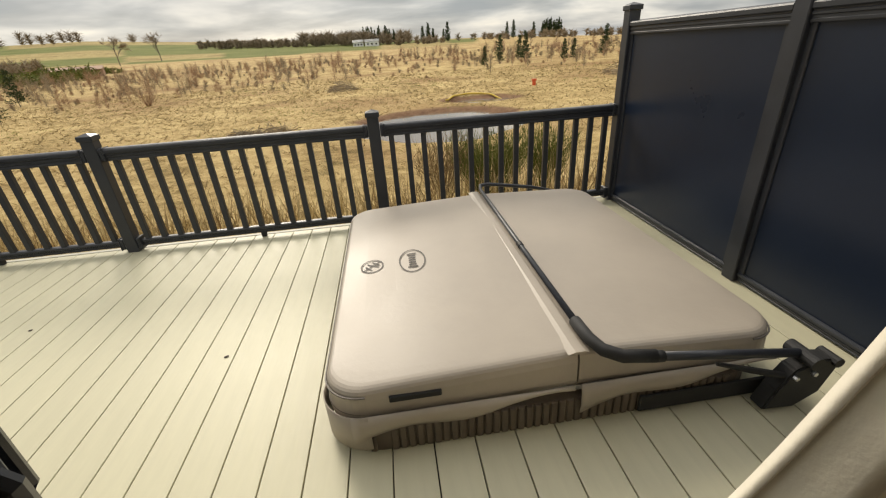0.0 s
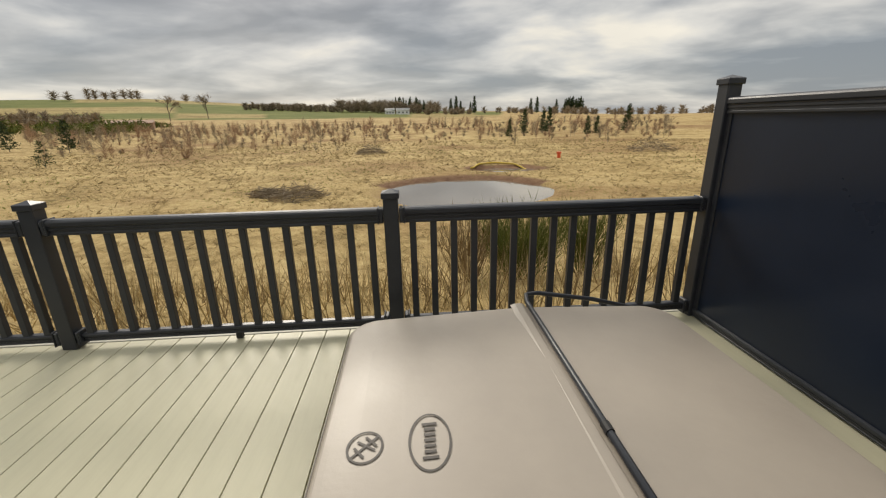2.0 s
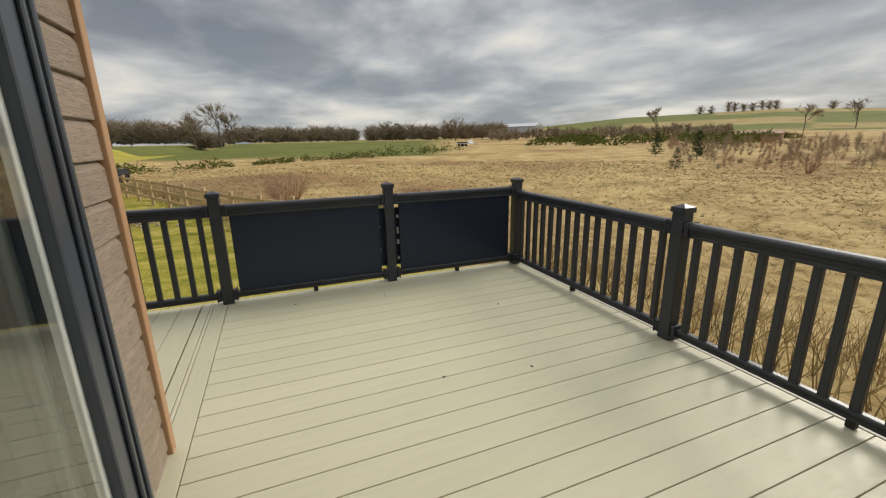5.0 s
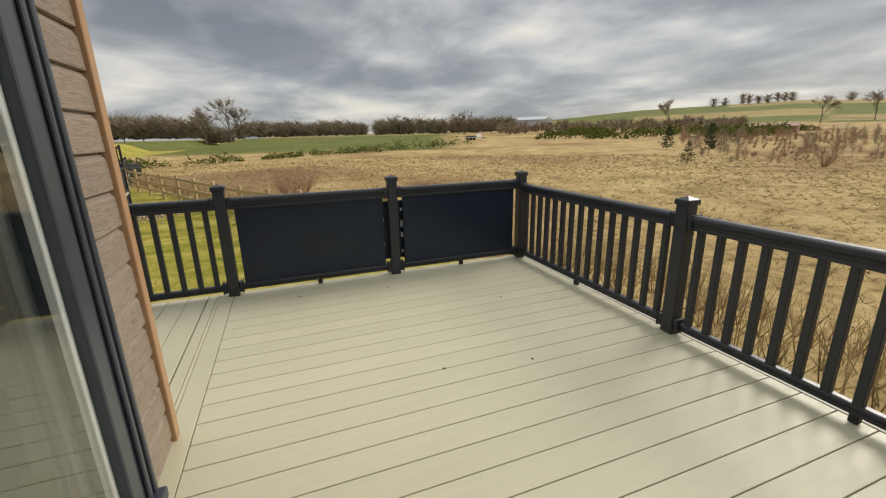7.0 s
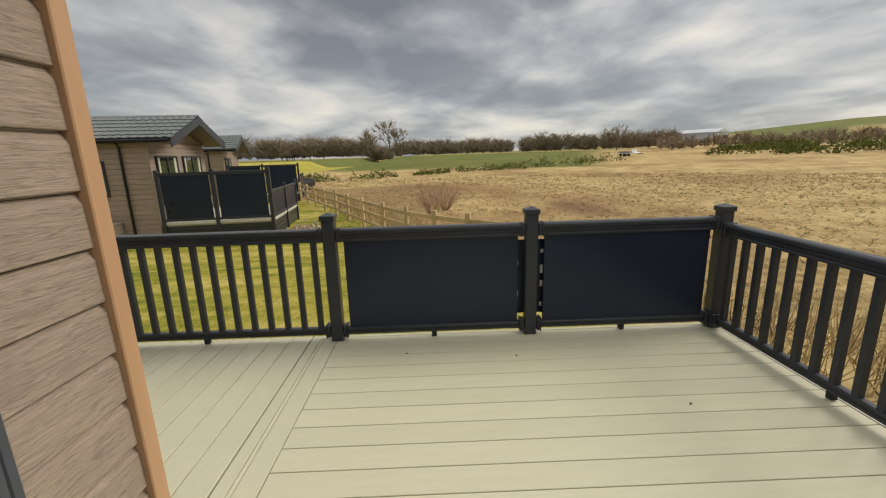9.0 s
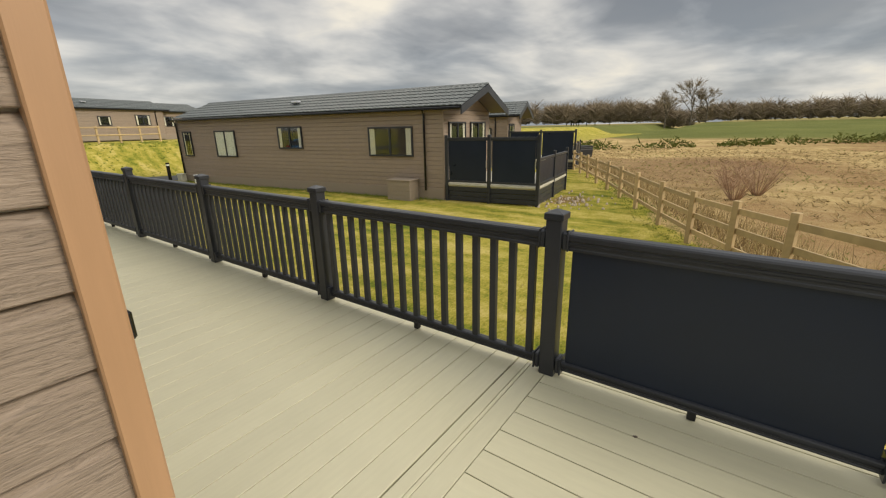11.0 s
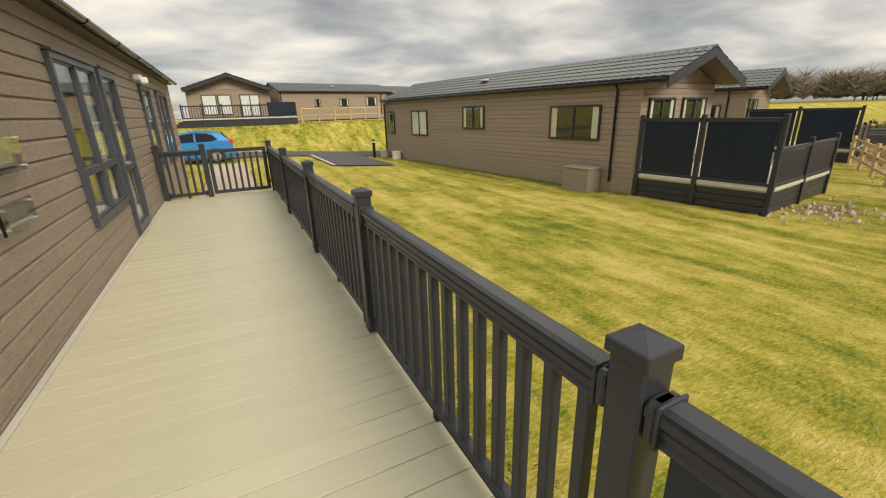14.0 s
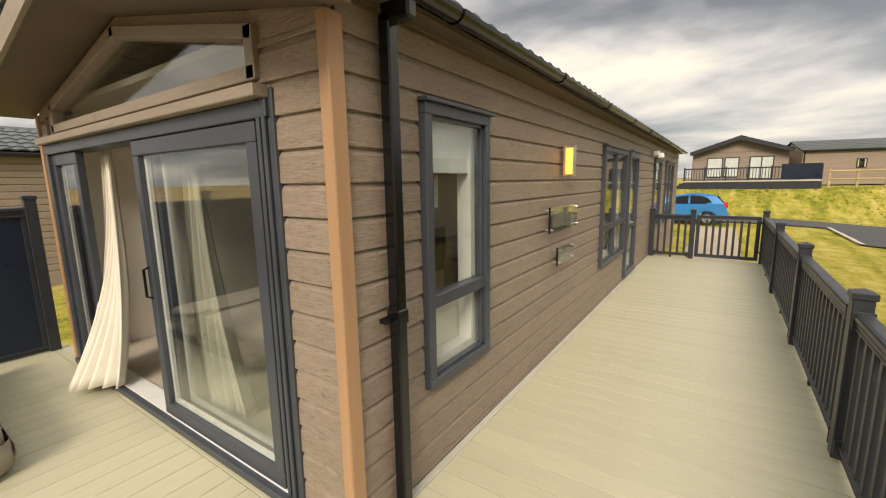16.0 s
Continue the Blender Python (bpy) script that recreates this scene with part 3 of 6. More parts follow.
def pieces(a, b, z0, z1, openings):
    """Rectangles (a, b, z0, z1) of a strip that are left beside openings."""
    cuts = sorted({a, b, *[min(max(v, a), b) for o in openings for v in o[:2]]})
    out = []
    for p, q in zip(cuts, cuts[1:]):
        if q - p < 0.005:
            continue
        lo, hi = z0, z1
        for oa, ob, oz0, oz1 in openings:
            if oa <= (p + q) / 2 <= ob:
                if oz0 <= lo and oz1 >= hi:
                    lo = hi
                elif oz0 <= lo < oz1:
                    lo = oz1
                elif lo < oz0 < hi:
                    hi = oz0
        if hi - lo > 0.004:
            if out and abs(out[-1][1] - p) < 1e-6 and out[-1][2:] == (lo, hi):
                out[-1] = (out[-1][0], q, lo, hi)
            else:
                out.append((p, q, lo, hi))
    return out


def clad_board(a, b, z0, z1, axis, face, out):
    """A lapped board whose foot stands proud; out: +1 or -1 along the wall's normal."""
    bm = bmesh.new()
    g = 0.005
    h = z1 - z0
    c = min(0.030, h * 0.35)
    prof = [(face, z0 + g), (face + out * 0.024, z0 + g), (face + out * 0.027, z0 + g + 0.003), (face + out * 0.024, z1 - c), (face + out * 0.021, z1 - c + 0.005), (face + out * 0.007, z1 - 0.001), (face, z1)]
    prism(bm, prof, axis, a + 0.001, b - 0.001)
    return bm


def wall_backing(root, axis, face, depth, rects, mat):
    bm = bmesh.new()
    for a, b, z0, z1 in rects:
        if axis == "y":
            box(bm, face, a, z0, face + depth, b, z1)
        else:
            box(bm, a, face, z0, b, face + depth, z1)
    return part("wall_core", bm, mat, root)


def window_unit(name, label, axis, face, out, a, b, z0, z1, mullions=(), transom=None, sill=True, frame_w=0.062, handle=False):
    """A framed window set in the wall; mullions are fractions along it, transom a height."""
    root = thing(name, label, "window", kind="structure")

    def bx(p0, p1, q0, q1, r0, r1, bevel=0.004):
        # p: along, q: outwards, r: up
        if axis == "y":
            return B(face + out * q0, p0, r0, face + out * q1, p1, r1, bevel=bevel)
        return B(p0, face + out * q0, r0, p1, face + out * q1, r1, bevel=bevel)

    f = frame_w
    part("window_frame", bx(a, b, -0.05, 0.045, z0, z0 + f), M_FRAME, root)
    part("window_frame", bx(a, b, -0.05, 0.045, z1 - f, z1), M_FRAME, root)
    part("window_frame", bx(a, a + f, -0.05, 0.043, z0 + f, z1 - f), M_FRAME, root)
    part("window_frame", bx(b - f, b, -0.05, 0.043, z0 + f, z1 - f), M_FRAME, root)
    xs = [a + f] + [a + (b - a) * m for m in mullions] + [b - f]
    for x in xs[1:-1]:
        part("mullion", bx(x - 0.03, x + 0.03, -0.045, 0.036, z0 + f, z1 - f), M_FRAME, root)
    zs = [z0 + f] + ([transom] if transom else []) + [z1 - f]
    if transom:
        part("transom", bx(a + f, b - f, -0.045, 0.034, transom - 0.04, transom + 0.04), M_FRAME, root)
    for xa, xb in zip(xs, xs[1:]):
        for za, zb in zip(zs, zs[1:]):
            w = 0.022
            for r in ((xa, xb, za, za + w), (xa, xb, zb - w, zb), (xa, xa + w, za, zb), (xb - w, xb, za, zb)):
                part("bead", bx(r[0], r[1], -0.02, 0.02, r[2], r[3], 0.002), M_FRAME, root)
            pane = part("pane", bx(xa + 0.01, xb - 0.01, -0.012, 0.006, za + 0.01, zb - 0.01, 0), M_GLASS, root, "clear reflective glass")
            pane.visible_shadow = False
    if sill:
        part("window_sill", bx(a - 0.02, b + 0.02, 0.0, 0.075, z1, z1 + 0.022), M_FRAME, root, "projecting drip cap")
    # pale inner lining
    part("inner_lining", bx(a + 0.03, a + f + 0.05, -0.16, -0.052, z0, z1, 0), M_WHITE, root)
    part("inner_lining", bx(b - f - 0.05, b - 0.03, -0.16, -0.052, z0, z1, 0), M_WHITE, root)
    part("inner_lining", bx(a + f + 0.051, b - f - 0.051, -0.16, -0.052, z0, z0 + f + 0.05, 0), M_WHITE, root)
    return root


def gable_top(x):
    return EAVE_Z - 0.10 + SLOPE * (RIDGE_X - WALL_X - abs(x - RIDGE_X))


def build_lodge():
    west = thing("wall_west", "taupe wood-grain lap cladding on the long side wall", "wall", kind="structure")
    rows = [(-0.447 + i * ROW, -0.447 + (i + 1) * ROW) for i in range(20)]
    rects = []
    cuts = sorted({-0.42, EAVE_Z + 0.02, *[z for o in OPEN_W for z in o[2:]]})
    for z0, z1 in zip(cuts, cuts[1:]):
        rects += pieces(LODGE_S, WALL_Y - 0.03, z0, z1, OPEN_W)
    wall_backing(west, "y", WALL_X + 0.03, 0.10, rects, M_INNER)
    joints = [-1.0, -4.0, -2.2, -6.9]
    for i, (z0, z1) in enumerate(rows):
        z1 = min(z1, EAVE_Z + 0.03)
        if z1 - z0 < 0.02:
            continue
        for a, b, lo, hi in pieces(LODGE_S, WALL_Y - 0.05, z0, z1, OPEN_W):
            js = [j for j in (joints[i % 4], joints[i % 4] - 4.9) if a + 0.2 < j < b - 0.2]
            for p, q in zip([a] + sorted(js), sorted(js) + [b]):
                part("plank", clad_board(p, q, lo, hi, "y", WALL_X + 0.03, -1), M_CLAD_Y, west)
    north = thing("wall_north", "taupe lap-clad gable wall round the glazed doors", "wall", kind="structure")
    tri = [(-0.66, 2.80, 2.285, 2.47)]
    rects = []
    opens = OPEN_N + tri
    cuts = sorted({-0.42, 2.465, *[z for o in opens for z in o[2:]]})
    for z0, z1 in zip(cuts, cuts[1:]):
        rects += pieces(WALL_X + 0.03, EAST_X - 0.03, z0, z1, opens)
    wall_backing(north, "x", WALL_Y - 0.13, 0.10, rects, M_INNER)
    for z0, z1 in rows:
        if z0 > 2.44:
            continue
        for a, b, lo, hi in pieces(WALL_X + 0.05, EAST_X - 0.05, z0, min(z1, 2.465), opens):
            part("plank", clad_board(a, b, lo, hi, "x", WALL_Y - 0.03, 1), M_CLAD_X, north)
    # the gable above, on both sides of the raked light
    for s in (-1, 1):
        bm = bmesh.new()
        xo, xi = RIDGE_X + s * (RIDGE_X - WALL_X - 0.03), RIDGE_X + s * (RIDGE_X + 0.66)
        prism(bm, [(xo, 2.455), (xi, 2.455), (xi, gable_top(xi) + 0.03), (xo, gable_top(xo) + 0.03)], "y", WALL_Y - 0.13, WALL_Y - 0.012)
        part("gable_board", bm, M_CLAD_X, north)
        bm = bmesh.new()
        prism(bm, [(xi, gable_top(xi) - 0.08), (RIDGE_X, gable_top(RIDGE_X) - 0.08), (RIDGE_X, gable_top(RIDGE_X) + 0.02), (xi, gable_top(xi) + 0.02)], "y", WALL_Y - 0.13, WALL_Y - 0.012)
        part("gable_board", bm, M_CLAD_X, north)
    light = thing("window_gable", "raked glazing in a taupe frame under the gable", "window", kind="structure")
    rake = [(-0.66, 2.32), (2.50, 2.32), (2.50, gable_top(2.50) - 0.08), (RIDGE_X, gable_top(RIDGE_X) - 0.08), (-0.66, gable_top(-0.66) - 0.08)]
    bm = bmesh.new()
    prism(bm, rake, "y", WALL_Y - 0.062, WALL_Y - 0.05)
    pane = part("pane", bm, M_GLASS, light)
    pane.visible_shadow = False
    for (xa, za), (xb, zb) in zip(rake, rake[1:] + rake[:1]):
        bm = bmesh.new()
        d = Vector((xb - xa, zb - za))
        m = Matrix.Translation((xa, WALL_Y - 0.02, za)) @ Matrix.Rotation(-math.atan2(d.y, d.x), 4, "Y")
        box(bm, -0.03, -0.06, -0.035, d.length + 0.03, 0.045, 0.035, 0.004)
        bmesh.ops.transform(bm, matrix=m, verts=bm.verts)
        part("window_frame", bm, M_BARGE, light)
    east = thing("wall_east", "plain clad far wall of the lodge", "wall", kind="structure")
    kitchen = [(-5.3, -3.9, 1.10, 1.95)]
    rects = []
    for z0, z1 in ((-0.42, 1.10), (1.10, 1.95), (1.95, EAVE_Z + 0.02)):
        rects += pieces(LODGE_S, WALL_Y - 0.03, z0, z1, kitchen)
    wall_backing(east, "y", EAST_X - 0.13, 0.13, rects, M_INNER)
    window_unit("window_5", "paired kitchen window seen through the lodge", "y", EAST_X, 1, *kitchen[0], mullions=(0.5,))
    south = thing("wall_south", "plain clad end wall of the lodge", "wall", kind="structure")
    part("wall_core", B(WALL_X + 0.13, LODGE_S, -0.42, EAST_X - 0.13, LODGE_S + 0.1, 2.60), M_CLAD_X, south)
    for x, s in ((WALL_X, 1), (EAST_X, -1)):
        bm = bmesh.new()
        box(bm, x - s * 0.012, WALL_Y - 0.075, -0.42, x + s * 0.03, WALL_Y + 0.012, EAVE_Z - 0.09, 0.004)
        box(bm, x - s * 0.010, WALL_Y - 0.03, -0.42, x + s * 0.052, WALL_Y + 0.016, EAVE_Z - 0.09, 0.004)
        solid("trim", bm, M_TRIM, "oak-coloured corner trim up the lodge corner", "trim", "structure")
    # roof
    over_n, over_w = 0.42, 0.16
    roof = thing("roof", "dark grey tile-effect sheet roof with deep gable overhang", "roof", kind="structure")
    roof_sheets(roof, RIDGE_X, RIDGE_X - WALL_X + over_w, gable_top(RIDGE_X) + 0.21, SLOPE, LODGE_S - 0.15, WALL_Y + over_n)
    for s in (-1, 1):
        xo = RIDGE_X + s * (RIDGE_X - WALL_X + over_w - 0.02)
        zo = gable_top(xo)
        bm = bmesh.new()
        prism(bm, [(RIDGE_X, gable_top(RIDGE_X) + 0.02), (xo, zo + 0.02), (xo, zo + 0.06), (RIDGE_X, gable_top(RIDGE_X) + 0.06)], "y", WALL_Y - 0.005, WALL_Y + over_n - 0.03)
        part("soffit", bm, M_SOFFIT, roof, "dark brown soffit")
        bm = bmesh.new()
        prism(bm, [(RIDGE_X, gable_top(RIDGE_X) + 0.0), (xo, zo + 0.0), (xo, zo + 0.17), (RIDGE_X, gable_top(RIDGE_X) + 0.17)], "y", WALL_Y + over_n - 0.03, WALL_Y + over_n)
        part("bargeboard", bm, M_BARGE, roof, "pale taupe bargeboard")
        part("eaves_board", B(xo - s * 0.14, LODGE_S, EAVE_Z + 0.005, xo - s * 0.02, WALL_Y - 0.01, EAVE_Z + 0.03), M_SOFFIT, roof)
    # gutter and downpipe
    gx = WALL_X - over_w - 0.035
    gut = thing("gutter", "black half-round PVC gutter under the eaves", "gutter")
    bm = bmesh.new()
    prof = [(gx + 0.055 * math.cos(a), 2.635 + 0.055 * math.sin(a)) for a in [math.pi + math.pi * i / 8 for i in range(9)]] + [(gx + 0.047 * math.cos(a), 2.635 + 0.047 * math.sin(a)) for a in [2 * math.pi - math.pi * i / 8 for i in range(9)]]
    prism(bm, prof, "y", LODGE_S - 0.1, WALL_Y + 0.41)
    part("channel", bm, M_BLACK, gut)
    for i in range(9):
        y = 0.7 - 1.6 * i
        bm = bmesh.new()
        prism(bm, [(gx + 0.063 * math.cos(a), 2.635 + 0.063 * math.sin(a)) for a in [math.pi + math.pi * k / 8 for k in range(9)]], "y", y - 0.03, y + 0.03)
        part("clip", bm, M_BLACK, gut)
    pipe = thing("downpipe", "black square PVC downpipe fixed to the side wall", "downpipe")
    py = 1.085
    part("pipe", B(WALL_X - 0.085, py - 0.036, -0.30, WALL_X - 0.017, py + 0.034, 2.55, bevel=0.008), M_BLACK, pipe)
    part("pipe", B(WALL_X - 0.20, py - 0.034, 2.50, WALL_X - 0.03, py + 0.034, 2.62, bevel=0.012), M_BLACK, pipe)
    part("collar", B(WALL_X - 0.092, py - 0.041, 1.07, WALL_X - 0.010, py + 0.041, 1.15, bevel=0.006), M_BLACK, pipe)
    part("bracket", B(WALL_X - 0.06, py + 0.04, 1.095, WALL_X - 0.02, py + 0.105, 1.118), M_BLACK, pipe)
    # windows on the side
    W = OPEN_W
    window_unit("window_1", "tall narrow anthracite window with transom", "y", WALL_X, -1, *W[0], transom=1.085)
    window_unit("window_2", "paired anthracite side windows with low transom", "y", WALL_X, -1, *W[1], mullions=(0.5,), transom=1.10)
    window_unit("window_3", "narrow anthracite side window", "y", WALL_X, -1, *W[3])
    window_unit("window_4", "paired anthracite side windows", "y", WALL_X, -1, *W[4], mullions=(0.5,))
    a, b, z0, z1 = W[2]
    d = window_unit("door_1", "closed glazed anthracite side door", "y", WALL_X, -1, a, b, z0, z1, transom=0.95, sill=True, frame_w=0.10)
    part("door_handle", B(WALL_X - 0.10, b - 0.20, 1.02, WALL_X - 0.05, b - 0.08, 1.05, bevel=0.006), M_STEEL, d, "lever handle")
    d["category"] = "door"


def roof_sheets(root, rx, half, ridge_z, slope, y0, y1, mat=None, tile=0.20, step=0.32):
    """Two pitched sheets pressed into tile waves, with stepped courses."""
    for s in (-1, 1):
        verts, faces = [], []
        nu = int((y1 - y0) / (tile / 4))
        courses = max(2, int(half / step))
        rows = []
        for c in range(courses):
            rows += [(c / courses * half, 0.0 if c == 0 else 0.022), ((c + 1) / courses * half, 0.0)]
        rows.append((half, -0.03))
        for d, lift in rows:
            for i in range(nu + 1):
                y = y0 + (y1 - y0) * i / nu
                wave = 0.014 * abs(math.sin(math.pi * (y - y0) / tile)) * 2
                verts.append((rx + s * d, y, ridge_z - slope * d - lift + wave))
        for r in range(len(rows) - 1):
            for i in range(nu):
                q = (r * (nu + 1) + i, r * (nu + 1) + i + 1, (r + 1) * (nu + 1) + i + 1, (r + 1) * (nu + 1) + i)
                faces.append(q if s < 0 else q[::-1])
        ob = new("roof_sheet", from_lists("roof_sheet", verts, faces, mat or M_ROOF, False))
        ob.parent = root
    bm = bmesh.new()
    prism(bm, [(rx - 0.12, ridge_z - 0.02), (rx, ridge_z + 0.05), (rx + 0.12, ridge_z - 0.02)], "y", y0, y1)
    part("ridge_cap", bm, mat or M_ROOF, root)


def build_end_doors():
    """Sliding doors of the glazed end: fixed leaf, open middle, and the leaf slid aside."""
    a, b, z0, z1 = OPEN_N[0]
    root = thing("door_2", "open anthracite sliding patio door in a dark frame", "door", kind="structure")
    y = WALL_Y

    def bx(x0, x1, q0, q1, r0, r1, bevel=0.005):
        return B(x0, y + q0, r0, x1, y + q1, r1, bevel=bevel)

    for r in ((a, b, -0.14, 0.03, z1 - 0.085, z1), (a, a + 0.11, -0.14, 0.010, z0, z1 - 0.085), (b - 0.07, b, -0.14, 0.028, z0, z1 - 0.085), (a, b, -0.14, 0.06, 0.004, 0.055)):
        part("door_frame", bx(*r), M_FRAME, root)
    part("door_frame", bx(a - 0.032, a - 0.003, -0.03, 0.012, 0.004, z1 + 0.05), M_FRAME, root, "cover strip beside the doors")
    for fx, out in ((a + 0.012, 0.032), (a + 0.062, 0.028)):
        part("cover_fin", bx(fx, fx + 0.026, 0.0115, out, 0.06, z1 + 0.02), M_FRAME, root, "projecting anthracite jamb fin")
    part("head_cover", bx(a, b, 0.0, 0.085, z1 + 0.003, z1 + 0.062), M_BARGE, root, "taupe head trim")
    part("threshold", bx(a + 0.07, b - 0.07, -0.13, 0.02, 0.056, 0.066, 0.002), M_WHITE, root, "pale threshold track")

    def leaf(name, x0, x1, q, label):
        lf = part(name, bx(x0, x1, q - 0.03, q + 0.03, 0.067, 0.16), M_FRAME, root, label)
        for r in ((x0, x1, z1 - 0.19, z1 - 0.088), (x0, x0 + 0.085, 0.16, z1 - 0.19), (x1 - 0.085, x1, 0.16, z1 - 0.19)):
            part("leaf_rail", bx(r[0], r[1], q - 0.03, q + 0.03, r[2], r[3]), M_FRAME, lf)
        for r in ((x0 + 0.085, x1 - 0.085, 0.16, 0.19), (x0 + 0.085, x0 + 0.12, 0.19, z1 - 0.19), (x1 - 0.12, x1 - 0.085, 0.19, z1 - 0.19)):
            part("glazing_bead", bx(r[0], r[1], q - 0.035, q - 0.008, r[2], r[3], 0.003), M_WHITE, lf)
        pane = part("pane", bx(x0 + 0.08, x1 - 0.08, q - 0.006, q + 0.006, 0.15, z1 - 0.18, 0), M_GLASS, lf, "reflective door glass")
        pane.visible_shadow = False
        return lf

    leaf("sliding_leaf", -0.64, 0.86, -0.012, "sliding door leaf")
    leaf("fixed_leaf", -0.65, 0.78, -0.085, "fixed door leaf behind")
    leaf("fixed_leaf", 2.10, 2.79, -0.03, "narrow fixed side light")
    h = part("pull_handle", tube(bmesh.new(), [(0.82, y + 0.012, 0.98), (0.82, y + 0.055, 1.00), (0.82, y + 0.055, 1.20), (0.82, y + 0.012, 1.22)], 0.010, 8), M_BLACK, root, "black pull handle")
    part("inner_handle", tube(bmesh.new(), [(0.845, y - 0.05, 1.02), (0.93, y - 0.075, 1.03), (0.965, y - 0.08, 1.06), (0.965, y - 0.08, 1.15), (0.93, y - 0.075, 1.18), (0.845, y - 0.05, 1.19)], 0.014, 8), M_BLACK, root, "bronze inner handle")


def curtain(name, label, pts, z0, z1, depth, folds, sway):
    """A hanging cloth along pts (top) that flares and blows out at its foot."""
    (x0, y0), (x1, y1) = pts
    nu, nv = folds * 8, 26
    verts, faces = [], []
    for j in range(nv + 1):
        t = j / nv
        z = z1 + (z0 - z1) * t
        for i in range(nu + 1):
            u = i / nu
            grow = 0.65 + 0.95 * t ** 1.5
            cx = (x0 + x1) / 2 + (u - 0.5) * (x1 - x0) * grow + sway[0] * t ** 2.6
            cy = y0 + (y1 - y0) * u + sway[1] * t ** 2.6 * (0.6 + 0.5 * math.sin(3 * u))
            w = math.sin(2 * math.pi * folds * u + 0.7 * math.sin(5 * u) + t)
            verts.append((cx + 0.012 * math.cos(9 * u + 4 * t), cy + depth * (0.5 + 0.6 * t) * w + 0.02 * math.sin(4 * t + 7 * u), z + 0.015 * math.sin(8 * u) * t))
    for j in range(nv):
        for i in range(nu):
            k = j * (nu + 1) + i
            faces.append((k, k + 1, k + nu + 2, k + nu + 1))
    me = from_lists(name, verts, faces, M_LINEN, True)
    ob = new(name, me)
    mod = ob.modifiers.new("cloth_thickness", "SOLIDIFY")
    mod.thickness = 0.003
    return tagged(ob, label, "curtain")


def build_interior():
    solid("floor_inside", B(WALL_X + 0.13, LODGE_S + 0.1, -0.1, EAST_X - 0.13, WALL_Y - 0.14, 0.05), M_CARPET, "beige carpet inside the lodge", "floor", "structure")
    solid("ceiling", B(WALL_X + 0.13, LODGE_S + 0.1, 2.55, EAST_X - 0.13, WALL_Y - 0.14, 2.60), M_INNER, "cream flat ceiling inside the lodge", "ceiling", "structure")
    solid("wall_inner", B(WALL_X + 0.131, -6.9, 0.05, EAST_X - 0.131, -6.8, 2.55), M_INNER, "cream inner partition wall", "wall", "structure")
    solid("wall_inner", B(WALL_X + 0.131, -3.3, 0.05, 0.9, -3.22, 2.55), M_INNER, "cream inner partition wall", "wall", "structure")
    curtain("curtain", "cream curtain blown out through the open patio door", [(1.84, 1.20), (2.24, 1.18)], 0.09, 2.12, 0.05, 8, (-0.14, 0.44))
    curtain("curtain", "cream curtain gathered behind the glazed door leaf", [(0.42, 1.14), (0.80, 1.14)], 0.10, 2.08, 0.05, 6, (-0.14, 0.0))
    bl = thing("roller_blind", "pale roller blind half drawn at the side window", "blind")
    part("cloth", B(WALL_X + 0.075, -0.07, 1.86, WALL_X + 0.08, 0.63, 2.16), M_WHITE, bl)
    part("bar", B(WALL_X + 0.07, -0.07, 1.84, WALL_X + 0.085, 0.63, 1.86), M_WHITE, bl)
    # sofa behind the doors
    s = thing("sofa", "low grey-brown upholstered sofa beside the side window", "sofa", at=pose(-0.55, -0.1, 0.05))
    part("seat", B(-0.40, -0.8, 0.10, 0.40, 0.9, 0.42, bevel=0.05), M_SOFA, s)
    # cream back added so that the window's lower pane reads beige
    part("backrest", B(-0.47, -0.8, 0.12, -0.30, 0.9, 0.90, bevel=0.05), M_INNER, s, "cream panel added behind the lower pane, as the sofa's back")
    part("arm", B(-0.40, 0.90, 0.10, 0.40, 1.06, 0.58, bevel=0.05), M_SOFA, s)
    t = thing("tv_unit", "dark wood unit with a black screen inside", "cabinet", at=pose(0.2, -2.7, 0.05))
    part("body", B(-0.7, -0.25, 0, 0.7, 0.22, 0.55, bevel=0.01), M_DARKWOOD, t)
    part("screen", B(-0.55, -0.05, 0.62, 0.55, 0.0, 1.28, bevel=0.01), M_BLACK, t, "black television screen")
    part("stand", B(-0.15, -0.1, 0.55, 0.15, 0.05, 0.62, bevel=0.005), M_BLACK, t)
    c = thing("kitchen_counter", "dark kitchen counter with pale worktop inside", "counter", at=pose(2.3, -2.2, 0.05))
    part("body", B(-0.3, -2.0, 0, 0.5, 1.4, 0.86, bevel=0.01), M_DARKWOOD, c)
    part("worktop", B(-0.34, -2.02, 0.86, 0.52, 1.42, 0.90, bevel=0.008), M_WORKTOP, c, "pale worktop")


build_deck()
build_rails()
build_lodge()
build_end_doors()
build_interior()

# ---- hot tub ----
TUB = (0.98, 2.235, 2.97, 4.33)


def rounded_rect(x0, y0, x1, y1, r, n=8):
    out = []
    for cx, cy, a0 in ((x1 - r, y0 + r, -90), (x1 - r, y1 - r, 0), (x0 + r, y1 - r, 90), (x0 + r, y0 + r, 180)):
        for i in range(n + 1):
            a = radians(a0 + 90 * i / n)
            out.append((cx + r * math.cos(a), cy + r * math.sin(a)))
    return out


